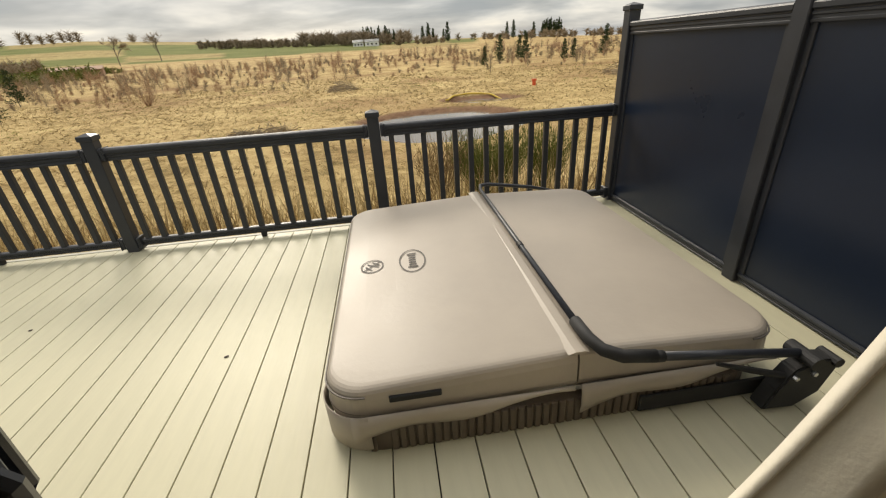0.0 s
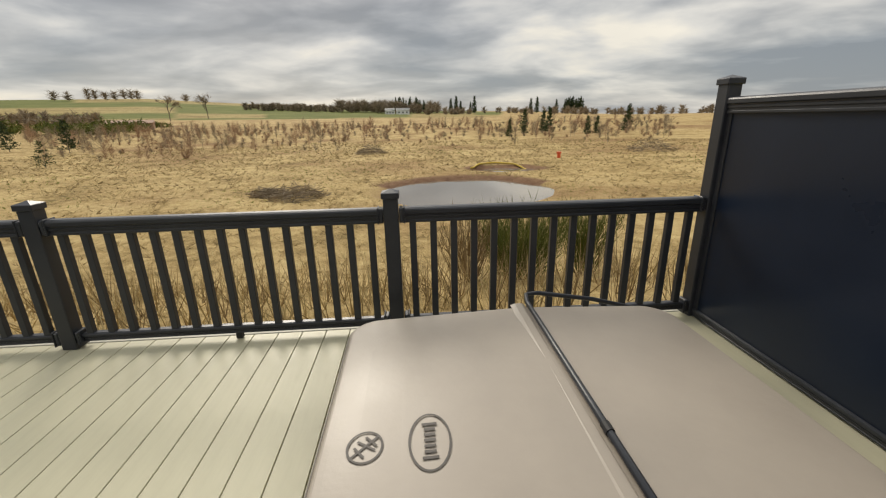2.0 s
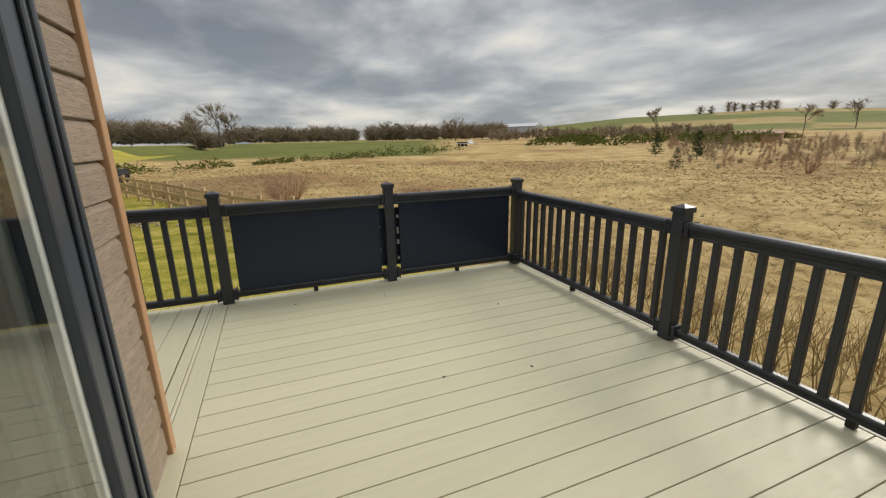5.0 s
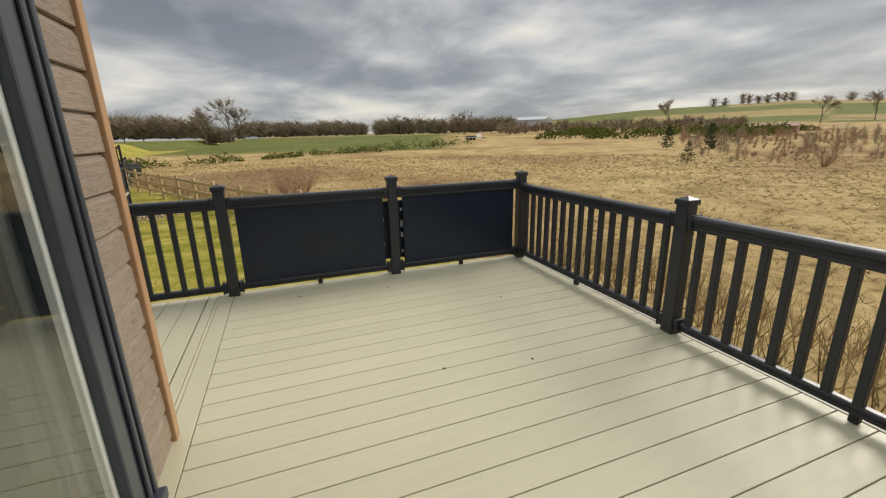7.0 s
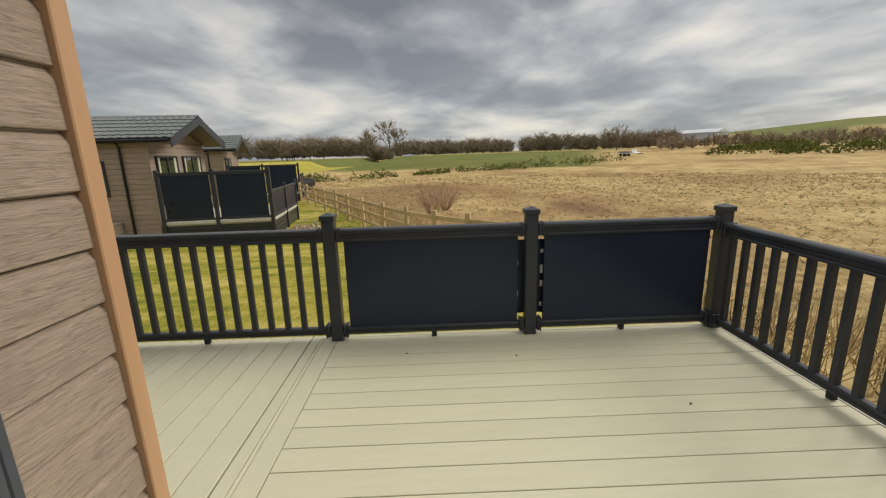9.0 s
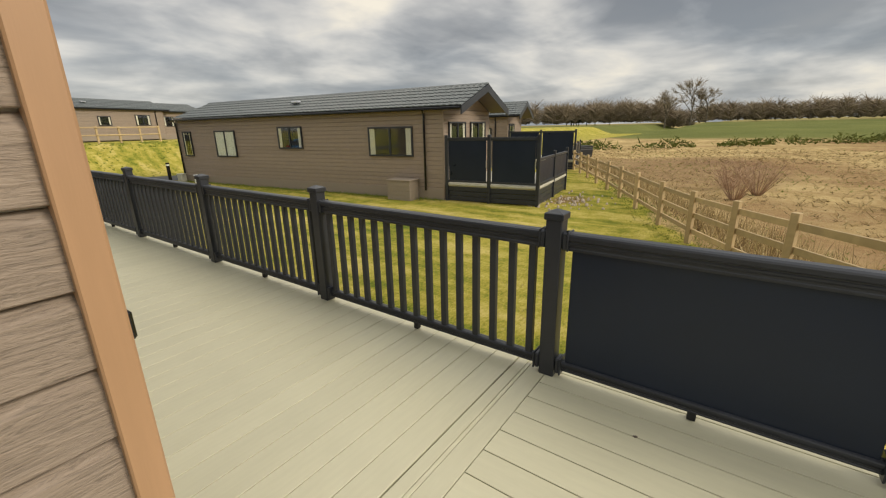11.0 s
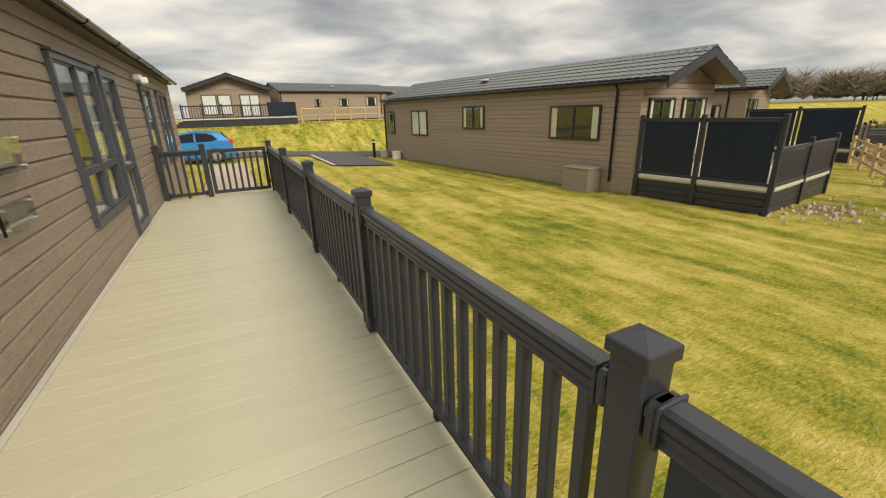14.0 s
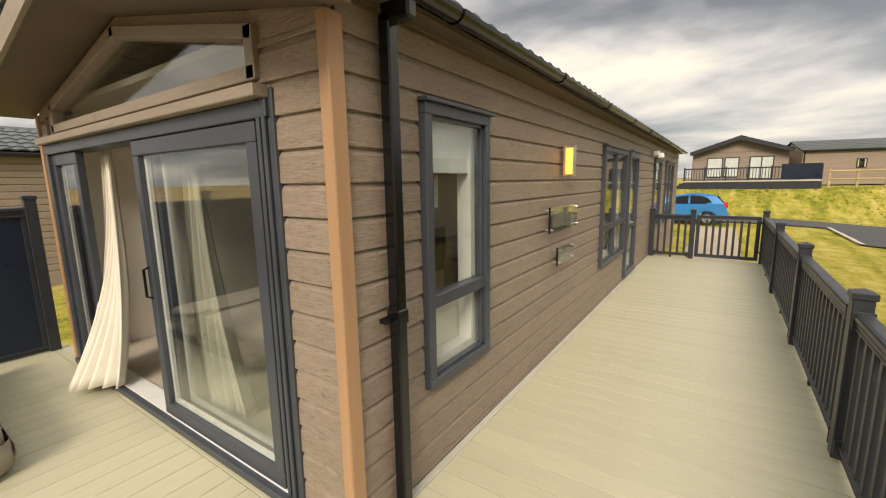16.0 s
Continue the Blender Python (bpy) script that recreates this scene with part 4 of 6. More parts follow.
def half_lid(x0, x1, fold_x, r):
    """One foam half of the cover, thicker at the fold, with rolled edges; corners are rounded on the outer side."""
    _, y0, _, y1 = TUB
    s = 1 if x1 > x0 else -1
    n = 9
    outline = [(fold_x, y0)]
    for i in range(n + 1):
        a = radians(90 * i / n)
        outline.append((x1 - s * r + s * r * math.sin(a), y0 + r - r * math.cos(a)))
    for i in range(n + 1):
        a = radians(90 * i / n)
        outline.append((x1 - s * r + s * r * math.cos(a), y1 - r + r * math.sin(a)))
    outline.append((fold_x, y1))

    def top_z(x, y):
        return 0.318 + 0.045 * (1 - abs(x - fold_x) / 1.0) + 0.004 * noise.noise((x * 2.2, y * 2.2, 0))
    bm = bmesh.new()
    cx, cy = (fold_x + x1) / 2, (y0 + y1) / 2
    rings = []
    for inset, drop in ((0.0, 0.165), (-0.004, 0.14), (0.0, 0.05), (0.006, 0.022), (0.013, 0.012), (0.022, 0.006), (0.034, 0.002), (0.05, 0.0), (0.10, -0.002), (0.30, -0.006), (0.62, -0.008)):
        ring = []
        for x, y in outline:
            qx, qy = x, y
            if abs(x - fold_x) > 1e-6:
                qx = x + (cx - x) * inset * 1.0
            qy = y + (cy - y) * inset
            if abs(x - fold_x) < 1e-6:
                qx = fold_x + s * 0.004
            ring.append(bm.verts.new((qx, qy, top_z(qx, qy) - drop)))
        rings.append(ring)
    for a, b in zip(rings, rings[1:]):
        for i in range(len(a)):
            bm.faces.new((a[i], a[(i + 1) % len(a)], b[(i + 1) % len(b)], b[i]))
    bm.faces.new(rings[-1])
    bm.faces.new(rings[0][::-1])
    bmesh.ops.recalc_face_normals(bm, faces=bm.faces)
    return bm, outline, top_z


def ellipse_ring(cx, cy, z, ax, ay, w, n=40):
    bm = bmesh.new()
    rows = [[bm.verts.new((cx + (ax - k) * math.cos(2 * math.pi * i / n), cy + (ay - k) * math.sin(2 * math.pi * i / n), z)) for i in range(n)] for k in (0, w)]
    for i in range(n):
        bm.faces.new((rows[0][i], rows[0][(i + 1) % n], rows[1][(i + 1) % n], rows[1][i]))
    return bm


def build_tub():
    x0, y0, x1, y1 = TUB
    tub = thing("hot_tub", "sunken square hot tub with brown ribbed skirt, set in the deck", "hot tub")
    bm = bmesh.new()
    prism(bm, rounded_rect(x0 + 0.05, y0 - 0.01, x1 - 0.08, y1 - 0.06, 0.16, 6), "z", -0.25, 0.13)
    part("shell", bm, M_SKIRT, tub)
    bm = bmesh.new()
    prism(bm, rounded_rect(x0 + 0.04, y0 + 0.03, x1 - 0.05, y1 - 0.03, 0.17, 6), "z", 0.131, 0.155)
    part("rim", bm, M_WHITE, tub, "white acrylic rim")
    me = mesh_object("rib", B(-0.014, -0.008, 0.0, 0.014, 0.008, 0.128, bevel=0.004), M_SKIRT)
    nx = 42
    for i in range(nx):
        x = x0 + 0.26 + (x1 - x0 - 0.52) * i / (nx - 1)
        stand("rib", me, tub, pose(x, y0 - 0.012, 0))
        y = y0 + 0.26 + (y1 - y0 - 0.52) * i / (nx - 1)
        stand("rib", me, tub, pose(x0 + 0.048, y, 0, 0, 0, 90))
    for k in range(5):
        a = radians(180 + 15 + 15 * k)
        stand("rib", me, tub, pose(x0 + 0.21 + 0.162 * math.cos(a), y0 + 0.15 + 0.162 * math.sin(a), 0, 0, 0, math.degrees(a) + 90))
    fold = 2.02
    cover = thing("hot_tub_cover", "taupe vinyl folding cover closed on the hot tub", "tub cover")
    bm, out_w, top_z = half_lid(fold, x0, fold, 0.17)
    part("lid_half", bm, M_COVER, cover)
    bm, out_e, _ = half_lid(fold, x1, fold, 0.17)
    part("lid_half", bm, M_COVER, cover)
    for outline in (out_w[1:-1], out_e[1:-1]):
        for off, r in ((0.03, 0.0045), (0.115, 0.0035)):
            pts = [(x + (0.002 if x > fold else -0.002), y, top_z(x, y) - off) for x, y in outline]
            part("seam_piping", tube(bmesh.new(), pts, r, 5), M_SEAM, cover, "stitched edge piping")
    # hinge flap over the fold
    bm = bmesh.new()
    prism(bm, [(fold - 0.05, 0.362), (fold - 0.02, 0.372), (fold + 0.02, 0.372), (fold + 0.04, 0.364), (fold + 0.02, 0.36), (fold - 0.02, 0.36)], "y", y0 - 0.004, y1 + 0.004)
    part("hinge_flap", bm, M_COVER, cover)
    # loose skirts that sag along the south side and round the corner
    for a, b, z_a, z_b in ((x0 + 0.10, fold - 0.02, 0.085, 0.185), (fold + 0.01, x1 - 0.06, 0.06, 0.19)):
        verts, faces, n = [], [], 24
        for i in range(n + 1):
            u = i / n
            x = a + (b - a) * u
            lo = z_a + (z_b - z_a) * u ** 0.8 + 0.012 * math.sin(9 * u)
            for j in range(4):
                v = j / 3
                verts.append((x, y0 - 0.026 - 0.012 * math.sin(3.1 * v) - 0.008 * math.sin(11 * u + 2 * v) * v, 0.215 + (lo - 0.215) * v))
        for i in range(n):
            for j in range(3):
                k = i * 4 + j
                faces.append((k, k + 1, k + 5, k + 4))
        ob = new("skirt_flap", from_lists("skirt_flap", verts, faces, M_COVER, True))
        ob.parent = cover
        mod = ob.modifiers.new("cloth_thickness", "SOLIDIFY")
        mod.thickness = 0.005
    verts, faces, n = [], [], 14
    for i in range(n + 1):
        a = radians(270 - 120 * i / n)
        cx, cy, r = x0 + 0.17, y0 + 0.165, 0.192
        ext = max(0, i - n * 0.75) / (n * 0.25)
        x, y = (cx + r * math.cos(a), cy + r * math.sin(a)) if a > math.pi else (x0 - 0.006, cy + 0.9 * ext)
        for z in (0.215, 0.13, 0.04 + 0.05 * ext):
            verts.append((x, y, z))
    for i in range(n):
        for j in range(2):
            k = i * 3 + j
            faces.append((k, k + 1, k + 4, k + 3))
    ob = new("skirt_flap", from_lists("skirt_flap", verts, faces, M_COVER, True))
    ob.parent = cover
    ob.modifiers.new("cloth_thickness", "SOLIDIFY").thickness = 0.005
    part("carry_handle", B(x0 + 0.26, y0 - 0.010, 0.255, x0 + 0.47, y0 + 0.01, 0.285, bevel=0.004), M_RUBBER, cover, "dark handle strap")
    # printed marks
    cx, cy = 1.41, 3.25
    z = top_z(cx, cy) + 0.0125
    mark = part("printed_mark", ellipse_ring(cx, cy, z, 0.082, 0.145, 0.009), M_PRINT, cover, "oval printed mark")
    for i in range(7):
        w = 0.030 if i in (0, 6) else 0.022
        bm = bmesh.new()
        yy = cy + 0.085 - i * 0.028
        bm.faces.new([bm.verts.new(p) for p in ((cx - w, yy - 0.007, z), (cx + w, yy - 0.007, z), (cx + w, yy + 0.007, z), (cx - w, yy + 0.007, z))])
        part("bar", bm, M_PRINT, mark)
    cx, cy = 1.165, 3.25
    z = top_z(cx, cy) + 0.0125
    mark = part("printed_mark", ellipse_ring(cx, cy, z, 0.070, 0.080, 0.009), M_PRINT, cover, "round printed mark")
    for dx0, dy0, dx1, dy1 in ((-0.05, -0.05, 0.05, 0.05), (-0.03, 0.03, 0.04, -0.02), (-0.04, 0.0, 0.0, -0.05), (0.0, 0.05, 0.045, 0.0)):
        bm = bmesh.new()
        d = Vector((dx1 - dx0, dy1 - dy0, 0)).normalized()
        nrm = Vector((-d.y, d.x, 0)) * 0.005
        p, q = Vector((cx + dx0, cy + dy0, z)), Vector((cx + dx1, cy + dy1, z))
        bm.faces.new([bm.verts.new(v) for v in (p - nrm, q - nrm, q + nrm, p + nrm)])
        part("bar", bm, M_PRINT, mark)
    for ob in cover.children_recursive:
        if ob.name.startswith(("printed_mark", "bar")):
            for v in ob.data.vertices:
                v.co.z = top_z(v.co.x, v.co.y) + 0.012
    # lifter arm
    lift = thing("cover_lifter", "black steel cover lifter arm lying along the cover fold", "cover lifter")
    zf = 0.392
    xb = fold + 0.05
    pts = [(3.02, y1 + 0.10, 0.20), (2.55, y1 + 0.10, 0.33), (xb + 0.10, y1 + 0.10, 0.395), (xb + 0.02, y1 + 0.07, 0.40), (xb, y1 - 0.02, zf), (xb, 3.4, zf), (xb, y0 + 0.16, zf)]
    part("bar", tube(bmesh.new(), pts, 0.015, 8), M_RAIL, lift, smooth=True)
    bend = [(xb, y0 + 0.17, zf), (xb + 0.005, y0 + 0.05, zf), (xb + 0.03, y0 - 0.03, zf - 0.003), (xb + 0.09, y0 - 0.075, zf - 0.008), (xb + 0.22, y0 - 0.085, zf - 0.02)]
    part("foam_sleeve", tube(bmesh.new(), bend, 0.027, 10), M_RUBBER, lift, "black foam sleeve on the bend", smooth=True)
    part("arm", tube(bmesh.new(), [(xb + 0.2, y0 - 0.085, zf - 0.02), (2.95, y0 - 0.09, 0.275)], 0.019, 10), M_RAIL, lift, smooth=True)
    part("collar", tube(bmesh.new(), [(xb + 0.21, y0 - 0.085, zf - 0.021), (xb + 0.25, y0 - 0.086, zf - 0.026)], 0.024, 10), M_RUBBER, lift, smooth=True)
    part("joint", tube(bmesh.new(), [(xb, 3.22, zf), (xb, 3.17, zf)], 0.019, 10), M_RUBBER, lift)
    part("gas_strut", tube(bmesh.new(), [(2.55, y0 - 0.105, 0.30), (2.72, y0 - 0.105, 0.235), (2.93, y0 - 0.105, 0.16)], [0.008, 0.015, 0.015], 8), M_RUBBER, lift, "black gas strut")
    # thin black plate low along the tub's south side
    part("base_plate", B(2.30, y0 - 0.036, 0.012, 2.98, y0 - 0.022, 0.10, bevel=0.004), M_RUBBER, lift, "flat black plate low on the tub side")
    bm = bmesh.new()
    prism(bm, [(2.80, 0.02), (2.95, 0.012), (3.05, 0.08), (3.09, 0.21), (3.075, 0.25), (3.00, 0.265), (2.90, 0.22), (2.84, 0.12)], "y", y0 - 0.135, y0 - 0.06)
    bmesh.ops.bevel(bm, geom=list(bm.edges), offset=0.008, segments=2, affect="EDGES")
    part("bracket", bm, M_RUBBER, lift, "black pivot bracket")
    part("pivot", tube(bmesh.new(), [(2.95, y0 - 0.165, 0.27), (2.95, y0 - 0.03, 0.27)], 0.030, 14), M_RUBBER, lift, "pivot boss")
    part("lock_knob", tube(bmesh.new(), [(3.07, y0 - 0.15, 0.245), (3.07, y0 - 0.06, 0.245)], 0.022, 10), M_RUBBER, lift, "black locking knob")
    for dx, dz in ((-0.05, -0.07), (0.03, -0.06)):
        part("bolt", tube(bmesh.new(), [(2.95 + dx, y0 - 0.15, 0.26 + dz), (2.95 + dx, y0 - 0.134, 0.26 + dz)], 0.010, 6), M_STEEL, lift, "steel bolt head")


build_tub()

# ---- fixtures on the side wall ----


M_PLAQUE = simple("grey_plaque_print", (0.33, 0.30, 0.25), 0.4, 0, 0.3, 14, 0.0)


def build_fixtures():
    lamp = thing("wall_lamp", "lit copper box wall lamp with warm glowing sides", "wall lamp")
    y, z, x = -1.60, 1.97, WALL_X - 0.022
    part("back_plate", B(x - 0.02, y - 0.055, z - 0.15, x, y + 0.055, z + 0.15, bevel=0.004), M_LAMP_BODY, lamp)
    part("diffuser", B(x - 0.10, y - 0.045, z - 0.13, x - 0.021, y + 0.045, z + 0.13, bevel=0.006), M_GLOW, lamp, "warm glowing diffuser")
    part("front_strip", B(x - 0.112, y - 0.018, z - 0.15, x - 0.101, y + 0.06, z + 0.15, bevel=0.003), M_STEEL, lamp, "brushed front plate")
    for (ya, yb, za, zb) in ((-1.93, -1.07, 1.29, 1.535), (-1.82, -1.31, 0.94, 1.125)):
        p = thing("wall_plaque", "clear glass name plaque on dark stand-offs", "plaque", "plaques on the side wall")
        pane = part("plate", B(WALL_X - 0.075, ya, za, WALL_X - 0.068, yb, zb, bevel=0.002), M_GLASS_CLEAR, p)
        pane.visible_shadow = False
        part("edge", B(WALL_X - 0.078, yb - 0.004, za, WALL_X - 0.062, yb + 0.008, zb, bevel=0.002), M_BLACK, p, "dark polished edge")
        for yy in (ya + 0.04, yb - 0.04):
            for zz in (za + 0.03, zb - 0.03):
                part("stand_off", tube(bmesh.new(), [(WALL_X - 0.09, yy, zz), (WALL_X - 0.018, yy, zz)], 0.010, 8), M_STEEL, p, "steel stand-off")
        part("panel_film", B(WALL_X - 0.0665, ya + 0.1, za + 0.04, WALL_X - 0.0655, yb - 0.1, zb - 0.04), M_PLAQUE, p, "grey printed field")
    s = thing("security_light", "small white security light under the eaves", "wall light")
    part("body", B(WALL_X - 0.16, -7.75, 2.28, WALL_X - 0.02, -7.60, 2.38, bevel=0.02), M_WHITE, s)
    part("head", B(WALL_X - 0.24, -7.74, 2.22, WALL_X - 0.13, -7.61, 2.33, bevel=0.02), M_WHITE, s)


build_fixtures()

# a lettered banner hangs outside the solid bays; only its white strokes show beside the post
bn = thing("banner", "dark lettered banner hung outside the solid balustrade panels", "banner")
part("sheet", B(-3.392, 2.1, 0.16, -3.386, 4.2, 0.82), M_PANEL, bn)
for yy, zs in ((3.045, (0.20, 0.31, 0.46, 0.60, 0.74)), (3.265, (0.22, 0.40, 0.52, 0.70))):
    for i, zz in enumerate(zs):
        part("stroke", B(-3.385, yy - 0.012, zz, -3.382, yy + 0.012 + 0.006 * (i % 2), zz + 0.035 + 0.02 * (i % 3)), M_WHITE, bn, "white letter stroke")

# ---- neighbouring lodges ----


def far_window(root, axis, face, a, b, z0, z1, mullion=True, curtains=True, blind=False):
    """A window of a far lodge: frame, pane and pale curtain; axis y lies in the long side, x in the gable."""
    def bx(p0, p1, q0, q1, r0, r1, bevel=0.0):
        return B(face + q0, p0, r0, face + q1, p1, r1, bevel=bevel) if axis == "y" else B(p0, face + q0, r0, p1, face + q1, r1, bevel=bevel)
    f = 0.06
    # the unlit room is a black plate on the wall; there's no opening
    w = part("window", bx(a, b, 0.0, 0.02, z0, z1), M_BLACK, root, "black plate painted as the unlit room behind the pane")
    bars = [(a, b, z0, z0 + f), (a, b, z1 - f, z1), (a, a + f, z0 + f, z1 - f), (b - f, b, z0 + f, z1 - f)]
    if mullion:
        m = (a + b) / 2
        bars.append((m - 0.035, m + 0.035, z0 + f, z1 - f))
    for r in bars:
        part("frame", bx(r[0], r[1], 0.021, 0.06, r[2], r[3], 0.004), M_RAIL, w)
    if blind:
        part("blind", bx(a + f, b - f, 0.021, 0.026, z0 + f, z1 - f), M_WHITE, w, "closed white blind")
    elif curtains:
        for c0, c1 in ((a + f, a + f + (b - a) * 0.12), (b - f - (b - a) * 0.12, b - f)):
            part("curtain_edge", bx(c0, c1, 0.021, 0.026, z0 + f, z1 - f), M_LINEN, w)
    pane = part("pane", bx(a + f, b - f, 0.030, 0.036, z0 + f, z1 - f), M_GLASS, w)
    pane.visible_shadow = False


def lodge(at, length, width, eave, side_windows, gable_windows, over=0.8, slope=0.36, label="", tiles=True, boards=20, blinds=()):
    root = thing("lodge", label, "holiday lodge", "lodges on the park", at=at)
    part("wall", B(-width, -length, 0.0, -0.03, -0.03, eave), M_CLAD_Y, root)
    ridge = eave + slope * width / 2
    bm = bmesh.new()
    prism(bm, [(-width, eave), (-0.03, eave), (-width / 2, ridge)], "y", -length, -0.03)
    part("gable_wall", bm, M_CLAD_X, root)
    row = eave / boards
    for i in range(boards):
        part("plank", clad_board(-length, -0.02, i * row, (i + 1) * row, "y", -0.03, 1), M_CLAD_Y, root)
        part("plank", clad_board(-width, -0.02, i * row, (i + 1) * row, "x", -0.03, 1), M_CLAD_X, root)
    part("corner_trim", B(-0.05, -0.05, 0, 0.012, 0.012, eave, bevel=0.004), M_CLAD_Y, root)
    part("base_band", B(-0.02, -length, 0.0, 0.012, -0.05, 0.42), M_BARGE, root, "paler skirting band")
    roof = part("roof", B(-width - 0.1, -length, eave + 0.0, 0.1, 0.0, eave + 0.02), M_SOFFIT, root)
    sub = roof
    roof_sheets(sub, -width / 2, width / 2 + 0.22, ridge + 0.16, slope, -length - 0.1, over, tile=0.24 if tiles else 0.5, step=0.36)
    for s in (-1, 1):
        xo = -width / 2 + s * (width / 2 + 0.2)
        zo = ridge - slope * (width / 2 + 0.2)
        bm = bmesh.new()
        prism(bm, [(-width / 2, ridge - 0.12), (xo, zo - 0.12), (xo, zo + 0.14), (-width / 2, ridge + 0.14)], "y", over - 0.04, over)
        part("bargeboard", bm, M_RAIL, root, "dark bargeboard")
        bm = bmesh.new()
        prism(bm, [(-width / 2, ridge + 0.02), (xo, zo + 0.02), (xo, zo + 0.06), (-width / 2, ridge + 0.06)], "y", -0.02, over - 0.04)
        part("soffit", bm, M_SOFFIT, root)
        part("gutter", B(xo - 0.05, -length, eave - 0.02, xo + 0.05, over - 0.05, eave + 0.07, bevel=0.02), M_BLACK, root, "black gutter")
    for a, b, z0, z1 in side_windows:
        far_window(root, "y", 0.0, a, b, z0, z1, b - a > 1.0, blind=a in blinds)
    for a, b, z0, z1 in gable_windows:
        far_window(root, "x", 0.0, a, b, z0, z1, b - a > 1.0, blind=a in blinds)
    for y in (-0.75, -length + 0.1):
        part("downpipe", tube(bmesh.new(), [(0.05, y, 0.35), (0.05, y, eave - 0.15), (0.18, y, eave)], 0.04, 8), M_BLACK, root, "black downpipe")
    bm = bmesh.new()
    box(bm, -width * 0.27, -length * 0.52, ridge - slope * width * 0.23 + 0.14, -width * 0.27 + 0.25, -length * 0.52 + 0.4, ridge - slope * width * 0.23 + 0.25, 0.03)
    part("roof_vent", bm, M_STEEL, root, "small roof vent")
    return root


def screen_deck(at, length, width, floor, top, label):
    """A lodge's end deck: skirt boards, posts and dark screens along +y, low rails across the end."""
    root = thing("raised_deck", label, "deck", "decks of the other lodges", at=at)
    part("platform", B(-width, 0.02, floor - 0.12, -0.02, length - 0.02, floor), M_DECK_X, root)
    part("stringer", B(-width, 0.0, floor - 0.03, 0.03, length + 0.03, floor + 0.05, bevel=0.006), M_PALE, root, "pale edge board")
    for i in range(4):
        z = floor - 0.06 - 0.17 * (i + 1)
        if z < -0.1:
            break
        part("skirt_board", B(-0.03, 0.0, z, 0.0, length, z + 0.155, bevel=0.005), M_RAIL, root)
        part("skirt_board", B(-width, length - 0.03, z, 0.0, length, z + 0.155, bevel=0.005), M_RAIL, root)
    for y in (0.08, length / 2, length):
        part("post", B(-0.06, y - 0.055, 0, 0.06, y + 0.055, top + 0.08, bevel=0.01), M_RAIL, root)
    for a, b in ((0.13, length / 2 - 0.06), (length / 2 + 0.06, length - 0.06)):
        part("screen", B(-0.015, a + 0.05, floor + 0.14, 0.015, b - 0.05, top - 0.10), M_PANEL, root, "dark screen panel")
        part("screen_rail", B(-0.035, a, top - 0.11, 0.035, b, top, bevel=0.008), M_RAIL, root)
        part("screen_rail", B(-0.035, a, floor + 0.08, 0.035, b, floor + 0.15, bevel=0.008), M_RAIL, root)
        part("fixing", B(0.016, b - 0.05, floor + 0.6, 0.03, b - 0.02, floor + 0.85), M_STEEL, root, "bright fixing strip")
    n = max(1, round(width / 1.7))
    for i in range(1, n + 1):
        x = -width * i / n
        part("post", B(x - 0.05, length - 0.05, 0, x + 0.05, length + 0.05, floor + 1.08, bevel=0.01), M_RAIL, root)
        part("low_screen", B(x + 0.1, length - 0.012, floor + 0.14, x + width / n - 0.1, length + 0.012, floor + 0.84), M_PANEL, root, "dark screen panel")
        for z in (floor + 0.86, floor + 0.06):
            part("low_rail", B(x + 0.05, length - 0.035, z, x + width / n - 0.05, length + 0.035, z + 0.09, bevel=0.008), M_RAIL, root)
    return root


